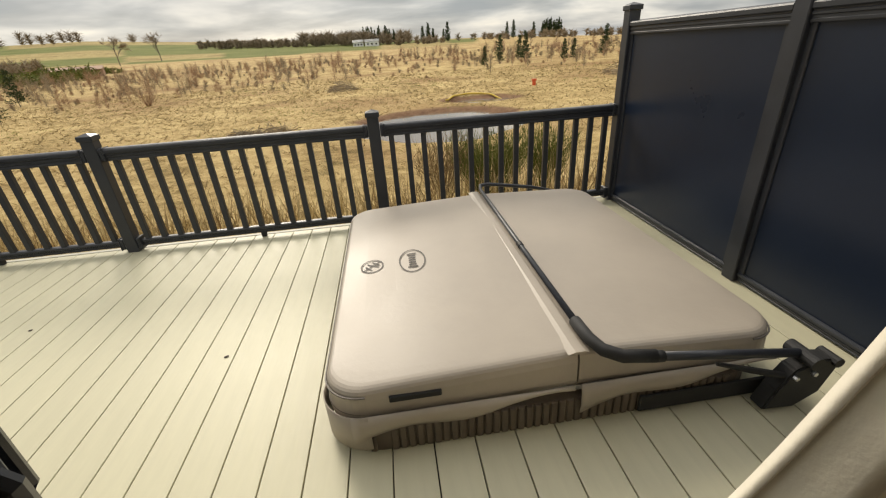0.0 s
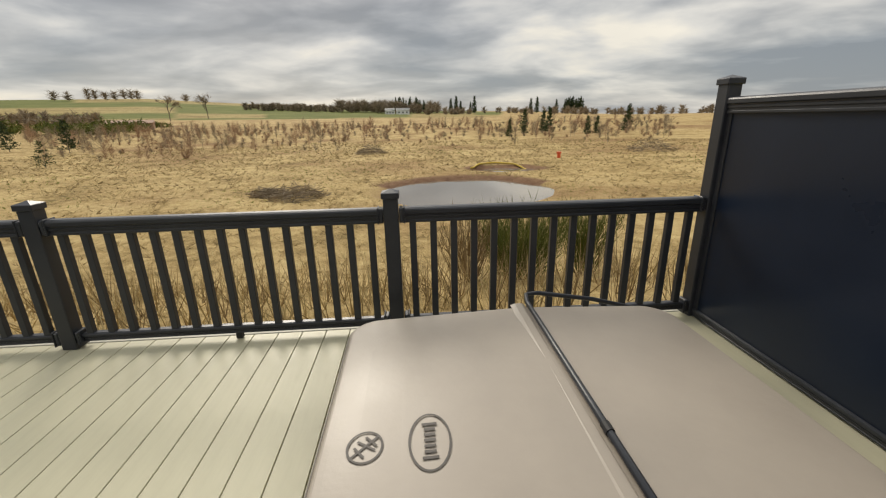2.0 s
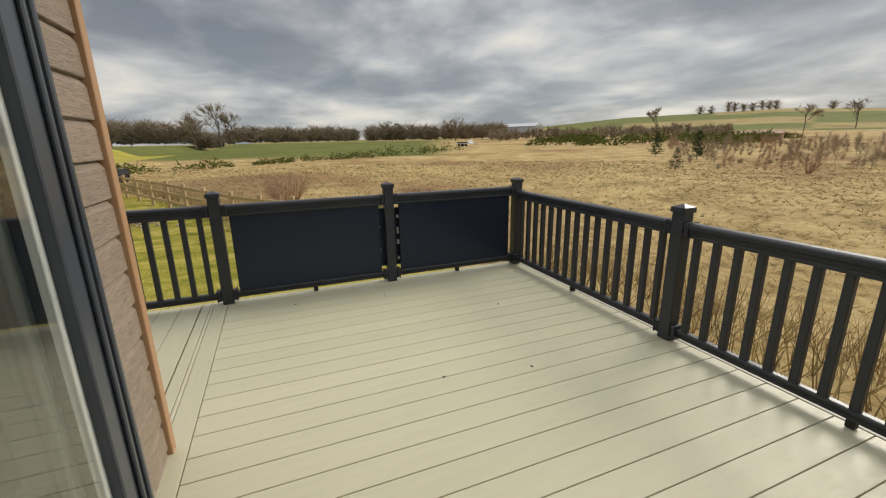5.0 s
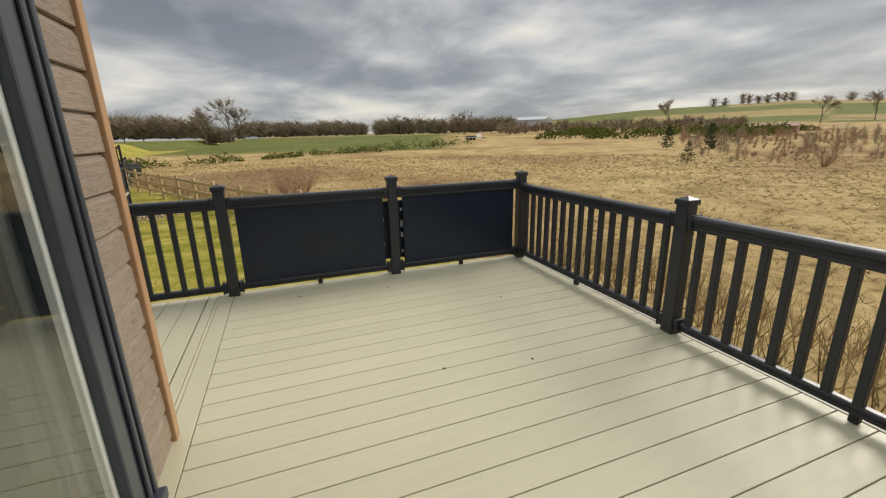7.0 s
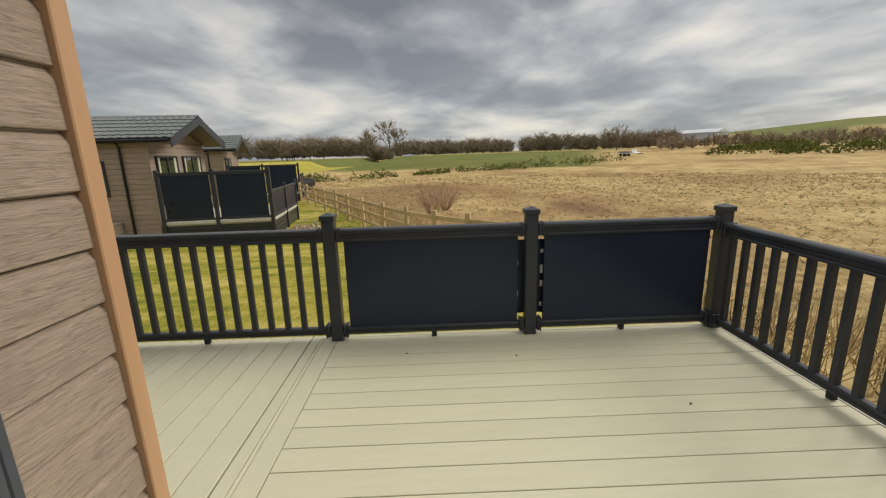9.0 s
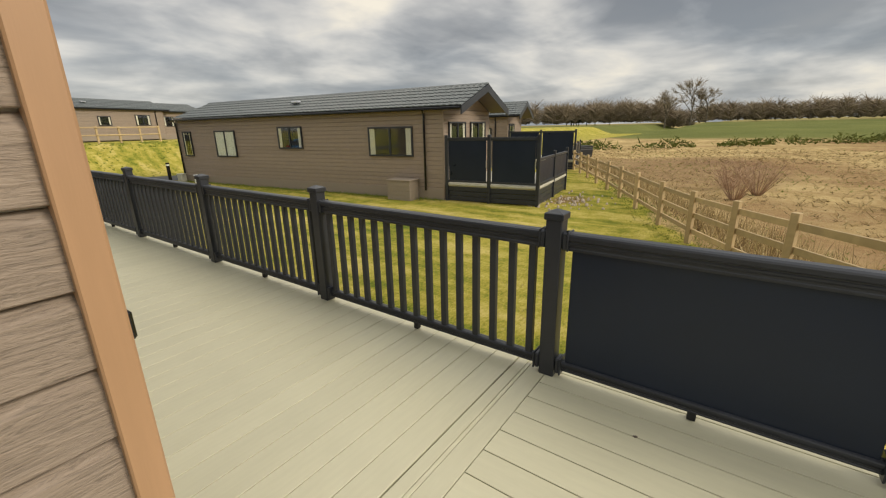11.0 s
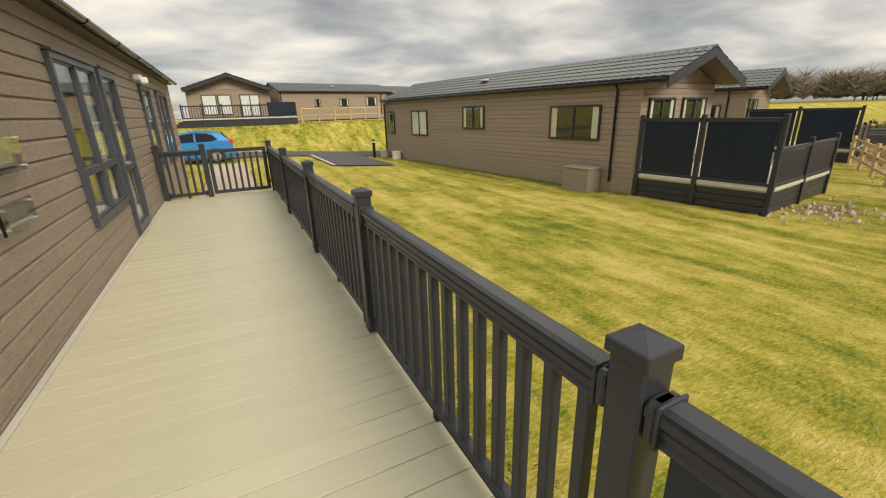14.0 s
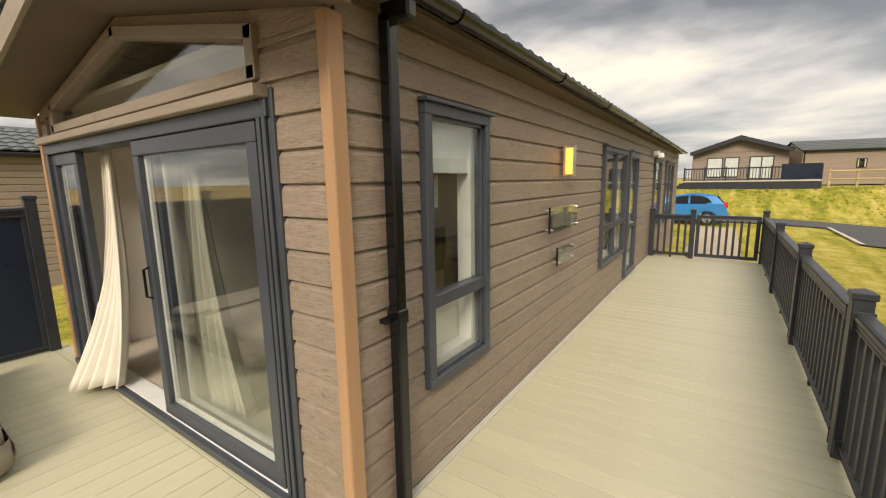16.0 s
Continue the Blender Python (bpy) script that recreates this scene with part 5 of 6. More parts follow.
def build_neighbours():
    n1 = pose(-13.0, -6.3, -0.97, 0, 0, 7.7)
    lodge(n1, 15.7, 4.2, 3.16, [(-3.25, -1.25, 1.55, 2.62), (-8.2, -6.75, 1.80, 2.72), (-12.6, -11.1, 1.40, 2.62), (-15.2, -14.5, 1.40, 2.62)],
          [(-1.75, -0.35, 1.2, 2.75), (-3.7, -2.2, 0.9, 2.75)], label="taupe clad holiday lodge with dark tiled roof, on the lawn", blinds=(-12.6,))
    screen_deck(n1 @ pose(0.03, 0.05, 0), 3.35, 4.1, 0.62, 2.22, "raised end deck with tall dark screens against the clad lodge")
    bx = thing("storage_box", "pale wood-effect storage box standing against the lodge wall", "storage box", at=n1 @ pose(0.36, -1.55, 0))
    part("body", B(-0.30, -0.5, 0.0, 0.30, 0.5, 0.72, bevel=0.01), M_BARGE, bx)
    part("lid", B(-0.33, -0.53, 0.72, 0.33, 0.53, 0.77, bevel=0.01), M_BARGE, bx)
    for i in range(4):
        part("slat", B(0.30, -0.48, 0.03 + 0.17 * i, 0.312, 0.48, 0.18 + 0.17 * i, bevel=0.004), M_BARGE, bx)
    for y, w in ((-13.9, 0.45), (-15.4, 0.35)):
        u = thing("utility_box", "small pale box on the ground beside the lodge", "utility box", at=n1 @ pose(0.35, y, 0.05))
        part("body", B(-0.15, -w / 2, 0.0, 0.15, w / 2, 0.42, bevel=0.03), M_WHITE if y > -14 else M_PALE, u)
        part("lid", B(-0.17, -w / 2 - 0.02, 0.42, 0.17, w / 2 + 0.02, 0.46, bevel=0.01), M_WHITE if y > -14 else M_PALE, u)
    n2 = pose(-24.6, -9.8, -1.02, 0, 0, 14)
    lodge(n2, 13, 4.2, 3.16, [(-2.3, -1.0, 1.7, 2.5), (-6, -4.6, 1.5, 2.6)], [(-1.75, -0.35, 1.2, 2.75)], label="farther taupe clad lodge partly hidden behind the first")
    screen_deck(n2 @ pose(0.03, 0.05, 0), 4.0, 4.1, 0.55, 2.28, "farther raised deck with tall dark screens")
    # two lodges on the bank across the road
    a = pose(-0.4, -35.0, 1.02)
    lodge(a, 10, 5.7, 2.55, [(-2.6, -1.4, 1.0, 2.1), (-6, -5, 1.0, 2.1)], [(-1.9, -0.9, 0.75, 2.2), (-2.9, -2.0, 0.75, 2.2), (-4.9, -3.5, 0.6, 2.2)], 0.6, 0.34, "brown clad lodge with gable deck, on the grassy bank", blinds=(-1.9, -2.9, -4.9))
    d = thing("raised_deck", "dark railed gable deck of the lodge on the bank", "deck", "decks of the other lodges", at=pose(0.0, -34.9, 0.95))
    part("platform", B(-7.6, 0.05, 0.25, 0.0, 2.4, 0.55), M_RAIL, d)
    part("skirt", B(-7.6, 2.4, -0.3, 0.0, 2.43, 0.52), M_RAIL, d)
    for i in range(7):
        x = -7.55 + 7.5 * i / 6
        part("post", B(x - 0.05, 2.30, 0.3, x + 0.05, 2.40, 1.55), M_RAIL, d)
    part("top_rail", B(-7.55, 2.31, 1.38, -0.05, 2.39, 1.47), M_RAIL, d)
    part("bottom_rail", B(-7.55, 2.32, 0.62, -0.05, 2.38, 0.68), M_RAIL, d)
    me = mesh_object("baluster", B(-0.02, -0.02, 0.66, 0.02, 0.02, 1.40), M_RAIL)
    for i in range(44):
        stand("baluster", me, d, pose(-7.45 + 7.3 * i / 43, 2.35, 0))
    part("edge_board", B(-7.6, 2.43, 0.50, 0.0, 2.46, 0.58), M_PALE, d, "pale edge board")
    part("screen", B(-7.55, 2.40, 0.62, -5.55, 2.43, 1.62), M_PANEL, d, "dark screen panel")
    for i in range(4):
        part("step", B(0.0 + 0.28 * i, 1.2, -0.3, 0.28 + 0.28 * i, 2.3, 0.42 - 0.15 * i), M_RAIL, d)
    b = pose(-9.2, -40.3, 1.1, 0, 0, 104)
    lodge(b @ pose(0, 9.6, 0), 11.5, 4.4, 2.5, [(-2.6, -1.3, 1.2, 2.1), (-5.6, -4.6, 1.2, 1.95), (-8.2, -7.6, 1.2, 1.9)], [(-1.6, -0.4, 0.8, 2.2), (-3.4, -2.2, 0.6, 2.2)], 0.6, 0.34, "long tan clad lodge on the bank beside another lodge")
    e = pose(10.2, -13.6, -0.55, 0, 0, 180)
    lodge(e, 15, 4.2, 3.05, [(-5.2, -3.6, 1.2, 2.5), (-9.6, -8.2, 1.2, 2.5), (-13.4, -12.2, 1.2, 2.5)], [(-1.75, -0.35, 1.2, 2.75)], 0.6, 0.30, "dark brown clad lodge beyond the privacy screen")
    c = pose(-22.5, -44.0, 1.0, 0, 0, 104)
    lodge(c, 11, 4.4, 2.5, [(-4, -3, 1.2, 2.1)], [], 0.5, 0.34, "far lodge roof behind the others")


build_neighbours()


def build_pale_fence():
    """Low two-rail fence on the bank in front of the long tan lodge."""
    root = thing("bank_fence", "low pale timber two-rail fence along the grassy bank", "fence")
    pts = [(-8.0 - 1.35 * i, -33.0 - 0.25 * i) for i in range(6)]
    for x, y in pts:
        z = ground_z(x, y)
        part("post", B(x - 0.06, y - 0.06, z - 0.1, x + 0.06, y + 0.06, z + 1.15, bevel=0.01), M_FENCE, root)
    for (xa, ya), (xb, yb) in zip(pts, pts[1:]):
        for h in (0.55, 1.05):
            part("rail", tube(bmesh.new(), [(xa, ya + 0.08, ground_z(xa, ya) + h), (xb, yb + 0.08, ground_z(xb, yb) + h)], 0.05, 6), M_FENCE, root)


build_pale_fence()


def build_rail_fence():
    """Three-rail softwood fence that curves away along the lawn's edge."""
    line = [(-6.4, 3.85), (-8.0, 3.0), (-9.3, 2.35), (-10.9, 1.6), (-12.7, 0.75), (-14.6, -0.2), (-16.4, -1.1), (-18.2, -2.0), (-20.0, -2.95), (-21.8, -3.9), (-23.6, -4.85), (-25.4, -5.8), (-27.2, -6.7), (-29.0, -7.6), (-30.8, -8.5), (-32.6, -9.4), (-34.4, -10.2), (-36.2, -11.0)]
    root = thing("rail_fence", "new yellow softwood post-and-rail fence curving along the lawn", "fence")
    pm = mesh_object("post", B(-0.05, -0.05, -0.3, 0.05, 0.05, 1.12, bevel=0.006), M_FENCE)
    for i, (x, y) in enumerate(line):
        stand("post", pm, root, pose(x, y, ground_z(x, y), random.uniform(-1.5, 1.5), random.uniform(-1.5, 1.5), -27))
    for (xa, ya), (xb, yb) in zip(line, line[1:]):
        p, q = Vector((xa, ya, ground_z(xa, ya))), Vector((xb, yb, ground_z(xb, yb)))
        d = q - p
        for h in (0.95, 0.62, 0.28):
            bm = bmesh.new()
            box(bm, -0.03, -0.018, -0.05, d.length + 0.03, 0.018, 0.05, 0.004)
            m = Matrix.Translation(p + Vector((0, 0, h)) + Vector((0.03, 0.06, 0))) @ d.to_track_quat("X", "Z").to_matrix().to_4x4()
            bmesh.ops.transform(bm, matrix=m, verts=bm.verts)
            part("rail", bm, M_FENCE, root)


build_rail_fence()

# ---- road, path, car ----


def ground_strip(name, mat, label, category, x0, x1, y0, y1, lift):
    nx, ny = max(2, int((x1 - x0) / 0.8)), max(2, int((y1 - y0) / 0.8))
    verts = [(x0 + (x1 - x0) * i / nx, y0 + (y1 - y0) * j / ny, ground_z(x0 + (x1 - x0) * i / nx, y0 + (y1 - y0) * j / ny) + lift) for j in range(ny + 1) for i in range(nx + 1)]
    faces = [(j * (nx + 1) + i, j * (nx + 1) + i + 1, (j + 1) * (nx + 1) + i + 1, (j + 1) * (nx + 1) + i) for j in range(ny) for i in range(nx)]
    return tagged(new(name, from_lists(name, verts, faces, mat, True)), label, category, kind="structure")


ground_strip("road", M_TARMAC, "grey asphalt park road across the lawn", "road", -45, 30, -25.6, -22.0, 0.05)
ground_strip("road", M_TARMAC, "grey asphalt parking bay beside the road", "road", -9.4, -6.6, -22.0, -16.5, 0.05)
ground_strip("pavement", M_PALE, "pale kerb strip beside the parking bay", "kerb", -6.6, -6.45, -22.0, -16.4, 0.09)
ground_strip("pavement", M_PATH, "buff paved path leading up to the deck gate", "path", -3.1, -1.7, -19.0, -8.2, 0.06)


def build_car():
    car = thing("car", "bright blue hatchback parked beyond the deck gate", "car", at=pose(-2.75, -21.1, -0.42, 0, 0, 0))
    # side profile, rear at x = 0
    lower = [(0.05, 0.30), (0.0, 0.55), (0.03, 0.85), (0.10, 0.98), (1.2, 0.97), (3.05, 0.95), (3.9, 0.84), (4.2, 0.68), (4.25, 0.42), (4.15, 0.28), (3.75, 0.26), (3.70, 0.45), (3.45, 0.62), (3.10, 0.60), (2.90, 0.42), (2.88, 0.25), (1.20, 0.25), (1.15, 0.45), (0.92, 0.62), (0.62, 0.60), (0.42, 0.42), (0.40, 0.28)]
    bm = bmesh.new()
    prism(bm, lower, "y", -0.88, 0.88)
    bmesh.ops.bevel(bm, geom=[e for e in bm.edges if abs(e.verts[0].co.y - e.verts[1].co.y) < 0.01], offset=0.05, segments=2, affect="EDGES")
    body = part("body", bm, M_CARBLUE, car)
    cabin = [(0.12, 0.96), (0.42, 1.27), (0.60, 1.37), (1.05, 1.44), (1.60, 1.45), (2.15, 1.37), (2.55, 1.20), (3.10, 0.95)]
    bm = bmesh.new()
    prism(bm, cabin, "y", -0.76, 0.76)
    for v in bm.verts:
        if v.co.z > 1.2:
            v.co.y *= 0.82
    bmesh.ops.bevel(bm, geom=list(bm.edges), offset=0.03, segments=2, affect="EDGES")
    part("cabin", bm, M_CARBLUE, car)
    for s in (-1, 1):
        for prof in ([(0.62, 1.06), (0.80, 1.25), (1.05, 1.34), (1.50, 1.37), (1.50, 1.00), (0.95, 1.00)], [(1.58, 1.00), (1.58, 1.37), (2.05, 1.31), (2.40, 1.17), (2.70, 1.00)]):
            bm = bmesh.new()
            vs = [bm.verts.new((x, s * (0.775 - 0.30 * max(0, z - 0.98)), z)) for x, z in prof]
            got = bmesh.ops.extrude_face_region(bm, geom=[bm.faces.new(vs)])["geom"]
            for v in got:
                if isinstance(v, bmesh.types.BMVert):
                    v.co.y += s * 0.012
            part("side_window", bm, M_GLASS_CAR, car)
        part("tail_light", B(-0.01, s * 0.84, 0.80, 0.22, s * 0.52, 1.0, bevel=0.03), M_TAIL, car, "red tail lamp")
        part("mirror", B(2.45, s * 0.80, 0.96, 2.62, s * 1.0, 1.10, bevel=0.03), M_CARBLUE, car)
        for x in (0.78, 3.28):
            w = part("wheel", tube(bmesh.new(), [(x, s * 0.70, 0.30), (x, s * 0.90, 0.30)], 0.30, 20), M_RUBBER, car)
            part("rim", tube(bmesh.new(), [(x, s * 0.88, 0.30), (x, s * 0.912, 0.30)], 0.20, 14), M_RIM, w, "alloy rim")
    bm = bmesh.new()
    prism(bm, [(0.18, 1.04), (0.44, 1.30), (0.42, 1.33), (0.14, 1.04)], "y", -0.58, 0.58)
    part("rear_window", bm, M_GLASS_CAR, car)
    part("bumper", B(-0.05, -0.86, 0.32, 0.10, 0.86, 0.55, bevel=0.03), M_CARBLUE, car)


build_car()
bl = thing("bollard_light", "black bollard with pale lamp band, on the verge", "bollard", at=pose(-9.9, -21.2, ground_z(-9.9, -21.2)))
part("stem", cylinder(bmesh.new(), 0, 0, -0.1, 0.85, 0.08, 12), M_BLACK, bl)
part("lens", cylinder(bmesh.new(), 0, 0, 0.85, 0.93, 0.075, 12), M_WHITE, bl, "pale lamp band")
part("top", cylinder(bmesh.new(), 0, 0, 0.93, 1.0, 0.085, 12), M_BLACK, bl)

# ---- vegetation ----


def plant_material(name, a, b, rough=0.85):
    k = Nodes(name)
    base = k.ramp(k.island(), (0.0, a), (1.0, b))
    return k.done(k.mix(k.ramp(k.noise(0.8, 3), (0.3, 0.0), (0.7, 0.4)), base, tuple(c * 0.7 for c in a)), rough, 0, 0.15)


M_TWIG = plant_material("bare_twigs", (0.22, 0.175, 0.12), (0.40, 0.325, 0.225))
M_TWIG_RED = plant_material("reddish_bare_twigs", (0.30, 0.19, 0.12), (0.48, 0.33, 0.21))
M_BARK = plant_material("grey_brown_bark", (0.15, 0.125, 0.095), (0.21, 0.18, 0.14))
M_CONIFER = plant_material("dark_pine_needles", (0.035, 0.055, 0.024), (0.085, 0.105, 0.042))
M_BUDDING = plant_material("budding_green_leaf", (0.085, 0.105, 0.022), (0.17, 0.18, 0.042))
M_STRAW = plant_material("dry_straw_blades", (0.36, 0.27, 0.12), (0.60, 0.48, 0.26))
M_STRAW_DARK = plant_material("weathered_brown_stalks", (0.17, 0.115, 0.055), (0.36, 0.26, 0.13))
M_GRASS = plant_material("green_grass_blades", (0.11, 0.165, 0.022), (0.28, 0.30, 0.06))

rng = random.Random(7)


class Soup:
    """Loose triangles gathered for one mesh."""

    def __init__(self):
        self.v, self.f = [], []

    def blade(self, p, q, w, side=None):
        p, q = Vector(p), Vector(q)
        d = q - p
        s = side or Vector((rng.uniform(-1, 1), rng.uniform(-1, 1), rng.uniform(-0.3, 0.3)))
        s = d.cross(s)
        if s.length < 1e-6:
            s = Vector((1, 0, 0))
        s = s.normalized() * w * 0.5
        n = len(self.v)
        self.v += [tuple(p - s), tuple(p + s), tuple(q)]
        self.f.append((n, n + 1, n + 2))

    def strip(self, p, q, w0, w1):
        """A thin crossed bar."""
        p, q = Vector(p), Vector(q)
        d = (q - p).normalized()
        a = d.cross(Vector((0.3, 0.5, 0.8))).normalized()
        b = d.cross(a)
        n = len(self.v)
        for c, w in ((p, w0), (q, w1)):
            for k in range(3):
                t = 2.0944 * k
                self.v.append(tuple(c + (a * math.cos(t) + b * math.sin(t)) * w * 0.5))
        for k in range(3):
            self.f.append((n + k, n + (k + 1) % 3, n + 3 + (k + 1) % 3, n + 3 + k))

    def object(self, name, mat, parent=None):
        ob = new(name, from_lists(name, self.v, self.f, mat))
        ob.parent = parent
        return ob


def bare_crown(soup, x, y, z, h, w, n, thick, lift=0.55):
    """Twigs that fan out from a stem into a rounded, gappy crown."""
    for _ in range(n):
        t = rng.uniform(0.18, 0.92)
        a = rng.uniform(0, 6.283)
        reach = w * (0.35 + 0.65 * math.sin(math.pi * min(1, t * 0.9 + 0.08))) * rng.uniform(0.3, 1.0)
        p = (x + rng.gauss(0, 0.05) * w, y + rng.gauss(0, 0.05) * w, z + h * t * 0.75)
        q = (x + math.cos(a) * reach, y + math.sin(a) * reach, p[2] + h * lift * rng.uniform(0.15, 0.6))
        soup.blade(p, q, thick * rng.uniform(0.5, 1.4))


def at_az(az, d):
    x, y = d * math.sin(radians(az)), 3 + d * math.cos(radians(az))
    return x, y, ground_z(x, y)


def bare_tree(az, d, h, label="leafless broad tree with a fine twiggy crown"):
    x, y, z = at_az(az, d)
    root = thing("tree", label, "tree", "trees round the fields", at=pose(x, y, z))
    wood, fine = Soup(), Soup()
    wood.strip((0, 0, -0.3), (0, 0, h * 0.35), h * 0.040, h * 0.028)

    def grow(p, d, length, thick, depth):
        q = p + d * length
        wood.strip(p, q, thick, thick * 0.62)
        if depth == 0:
            for _ in range(20):
                e = (d + Vector((rng.gauss(0, .6), rng.gauss(0, .6), rng.gauss(0.1, .4)))).normalized()
                s = p.lerp(q, rng.uniform(0.2, 1.0))
                fine.blade(s, s + e * length * rng.uniform(0.5, 1.1), h * 0.0035)
            return
        for _ in range(3):
            e = (d + Vector((rng.gauss(0, .5), rng.gauss(0, .5), rng.gauss(0.12, .3)))).normalized()
            grow(p.lerp(q, rng.uniform(0.55, 1.0)), e, length * rng.uniform(0.6, 0.85), thick * 0.6, depth - 1)

    for _ in range(4):
        grow(Vector((0, 0, h * rng.uniform(0.2, 0.35))), Vector((rng.gauss(0, .45), rng.gauss(0, .45), 1)).normalized(), h * 0.25, h * 0.020, 3)
    wood.object("trunk", M_BARK, root)
    fine.object("crown", M_TWIG, root)


def conifer(x, y, z, h, w, label, open_shape=0.0):
    root = thing("conifer_tree", label, "conifer", "conifers on the field", at=pose(x, y, z))
    wood, needles = Soup(), Soup()
    wood.strip((0, 0, -0.2), (0.03 * h, 0, h * 0.96), h * 0.035, h * 0.008)
    layers = 13
    for i in range(layers):
        t = 0.12 + 0.88 * i / layers
        r = w * (1 - t) ** 0.8 + 0.06 * w
        for _ in range(int(9 + 8 * (1 - t))):
            if rng.random() < open_shape:
                continue
            a = rng.uniform(0, 6.283)
            rr = r * rng.uniform(0.55, 1.1)
            p = Vector((0.03 * h * t, 0, h * t))
            q = p + Vector((math.cos(a) * rr, math.sin(a) * rr, rng.uniform(-0.02, 0.10) * h))
            for _ in range(7):
                s = p.lerp(q, rng.uniform(0.25, 1.0))
                needles.blade(s, s + Vector((rng.gauss(0, .4), rng.gauss(0, .4), rng.gauss(0.15, .35))) * h * 0.10, h * 0.030)
    wood.object("trunk", M_BARK, root)
    needles.object("crown", M_CONIFER, root)


def stuff(name, soup, mat, label, category):
    return tagged(soup.object(name, mat), label, category, kind="stuff")


def build_far_woods():
    belt = Soup()
    for i in range(470):
        az = rng.uniform(-122, -60)
        x, y, z = at_az(az, rng.uniform(212, 232))
        h = rng.uniform(7.0, 11) + (4.0 if az < -98 else 0) * rng.uniform(0.6, 1)
        bare_crown(belt, x, y, z - 0.5, h, h * 0.6, 95, 0.30)
    for i in range(160):
        az = rng.uniform(-62, -34)
        x, y, z = at_az(az, rng.uniform(170, 230))
        bare_crown(belt, x, y, z - 0.4, rng.uniform(4, 7), 3.0, 60, 0.35)
    for i in range(170):
        az = rng.uniform(-20, 4)
        x, y, z = at_az(az, rng.uniform(385, 430))
        h = rng.uniform(9, 15) * (1.0 if az > -9 else 0.6)
        bare_crown(belt, x, y, z - 1, h, h * 0.6, 95, 0.6)
    for i in range(120):
        x, y, z = at_az(rng.uniform(2, 44), rng.uniform(330, 420))
        h = rng.uniform(5, 9)
        bare_crown(belt, x, y, z - 1, h, h * 0.6, 50, 0.7)
    stuff("distant_woods", belt, M_TWIG, "brown leafless woods and hedges along the far fields", "woods")
    clump = Soup()
    for az in (-37.2, -36.2, -34.6, -34.0, -33.2, -32.4, -31.6, -31.0, -30.4, -26.0):
        x, y, z = at_az(az, 520)
        bare_crown(clump, x, y, z - 1, rng.uniform(10, 15), 8, 110, 0.45)
    stuff("hilltop_trees", clump, M_TWIG, "row of leafless trees on the hill crest", "trees")
    dark = Soup()
    for i in range(46):
        az = rng.choice(( rng.uniform(20.2, 22.6), rng.uniform(20.2, 22.6), rng.gauss(0.5, 1.5), rng.uniform(-110, -104)))
        d = 215 if az < -90 else 395
        x, y, z = at_az(az, d + rng.uniform(0, 15))
        h = rng.uniform(11, 15) * d / 395
        for j in range(70):
            t = rng.uniform(0.3, 1.0)
            a, r = rng.uniform(0, 6.28), h * 0.13 * (1.25 - t) * 1.6
            p = (x, y, z + h * t)
            dark.blade(p, (x + r * math.cos(a), y + r * math.sin(a), z + h * t + rng.uniform(-0.6, 0.8)), 1.1)
        dark.strip((x, y, z - 1), (x, y, z + h), 0.5, 0.1)
    stuff("distant_conifers", dark, M_CONIFER, "dark conifer stands on the far skyline", "conifers")
    for az, h in ((5.6, 13), (6.3, 15), (6.9, 11), (8.7, 15), (8.2, 10), (16.0, 13), (16.8, 14), (19.2, 12)):
        x, y, z = at_az(az, 390)
        conifer(x, y, z - 0.5, h, h * 0.22, "tall dark conifer on the far skyline")
    green = Soup()

    def leafy(x, y, z, h, w, n, size):
        for _ in range(n):
            a, r = rng.uniform(0, 6.283), w * math.sqrt(rng.random())
            p = Vector((x + math.cos(a) * r, y + math.sin(a) * r, z + h * rng.uniform(0.05, 1.0) * (1 - 0.5 * (r / w) ** 2)))
            green.blade(p, p + Vector((rng.gauss(0, 1), rng.gauss(0, 1), rng.gauss(0.4, 0.8))) * size, size * 0.7)
    for i in range(80):
        t = rng.random()
        x, y = -52 - 42 * t + rng.gauss(0, 2.0), -26 + 66 * t + rng.gauss(0, 2.5)
        leafy(x, y, ground_z(x, y), rng.uniform(0.5, 1.5) * (1.7 if t > 0.72 else 1), rng.uniform(0.7, 1.5), 32, 0.3)
    for i in range(90):
        x, y, z = at_az(rng.uniform(-56, -28), rng.uniform(120, 165))
        leafy(x, y, z, rng.uniform(1.5, 3.2), rng.uniform(1.5, 3.0), 70, 0.6)
    stuff("budding_hedges", green, M_BUDDING, "patchy hedge bushes coming into green leaf", "hedge")
    for az, d, h in ((-96.0, 195, 20), (-98.6, 205, 17), (-94.5, 200, 15), (-66.5, 195, 12), (-75, 205, 11), (-41.4, 240, 15), (-24, 260, 14), (-27.8, 230, 13)):
        bare_tree(az, d, h)
    # buildings far off
    x, y, z = at_az(-58.5, 420)
    b = thing("barn", "long pale sheet-metal farm buildings far off", "barn", at=pose(x, y, z + 1, 0, 0, 30))
    part("wall", B(-25, -8, -3, 25, 8, 4), M_BARN, b)
    bm = bmesh.new()
    prism(bm, [(-9, 4), (9, 4), (0, 7)], "x", -25.5, 25.5)
    part("roof", bm, M_BARN, b)
    x, y, z = at_az(-1.0, 372)
    b = thing("farmhouse", "white farmhouse below dark trees on the far hill", "house", at=pose(x, y, z, 0, 0, 0))
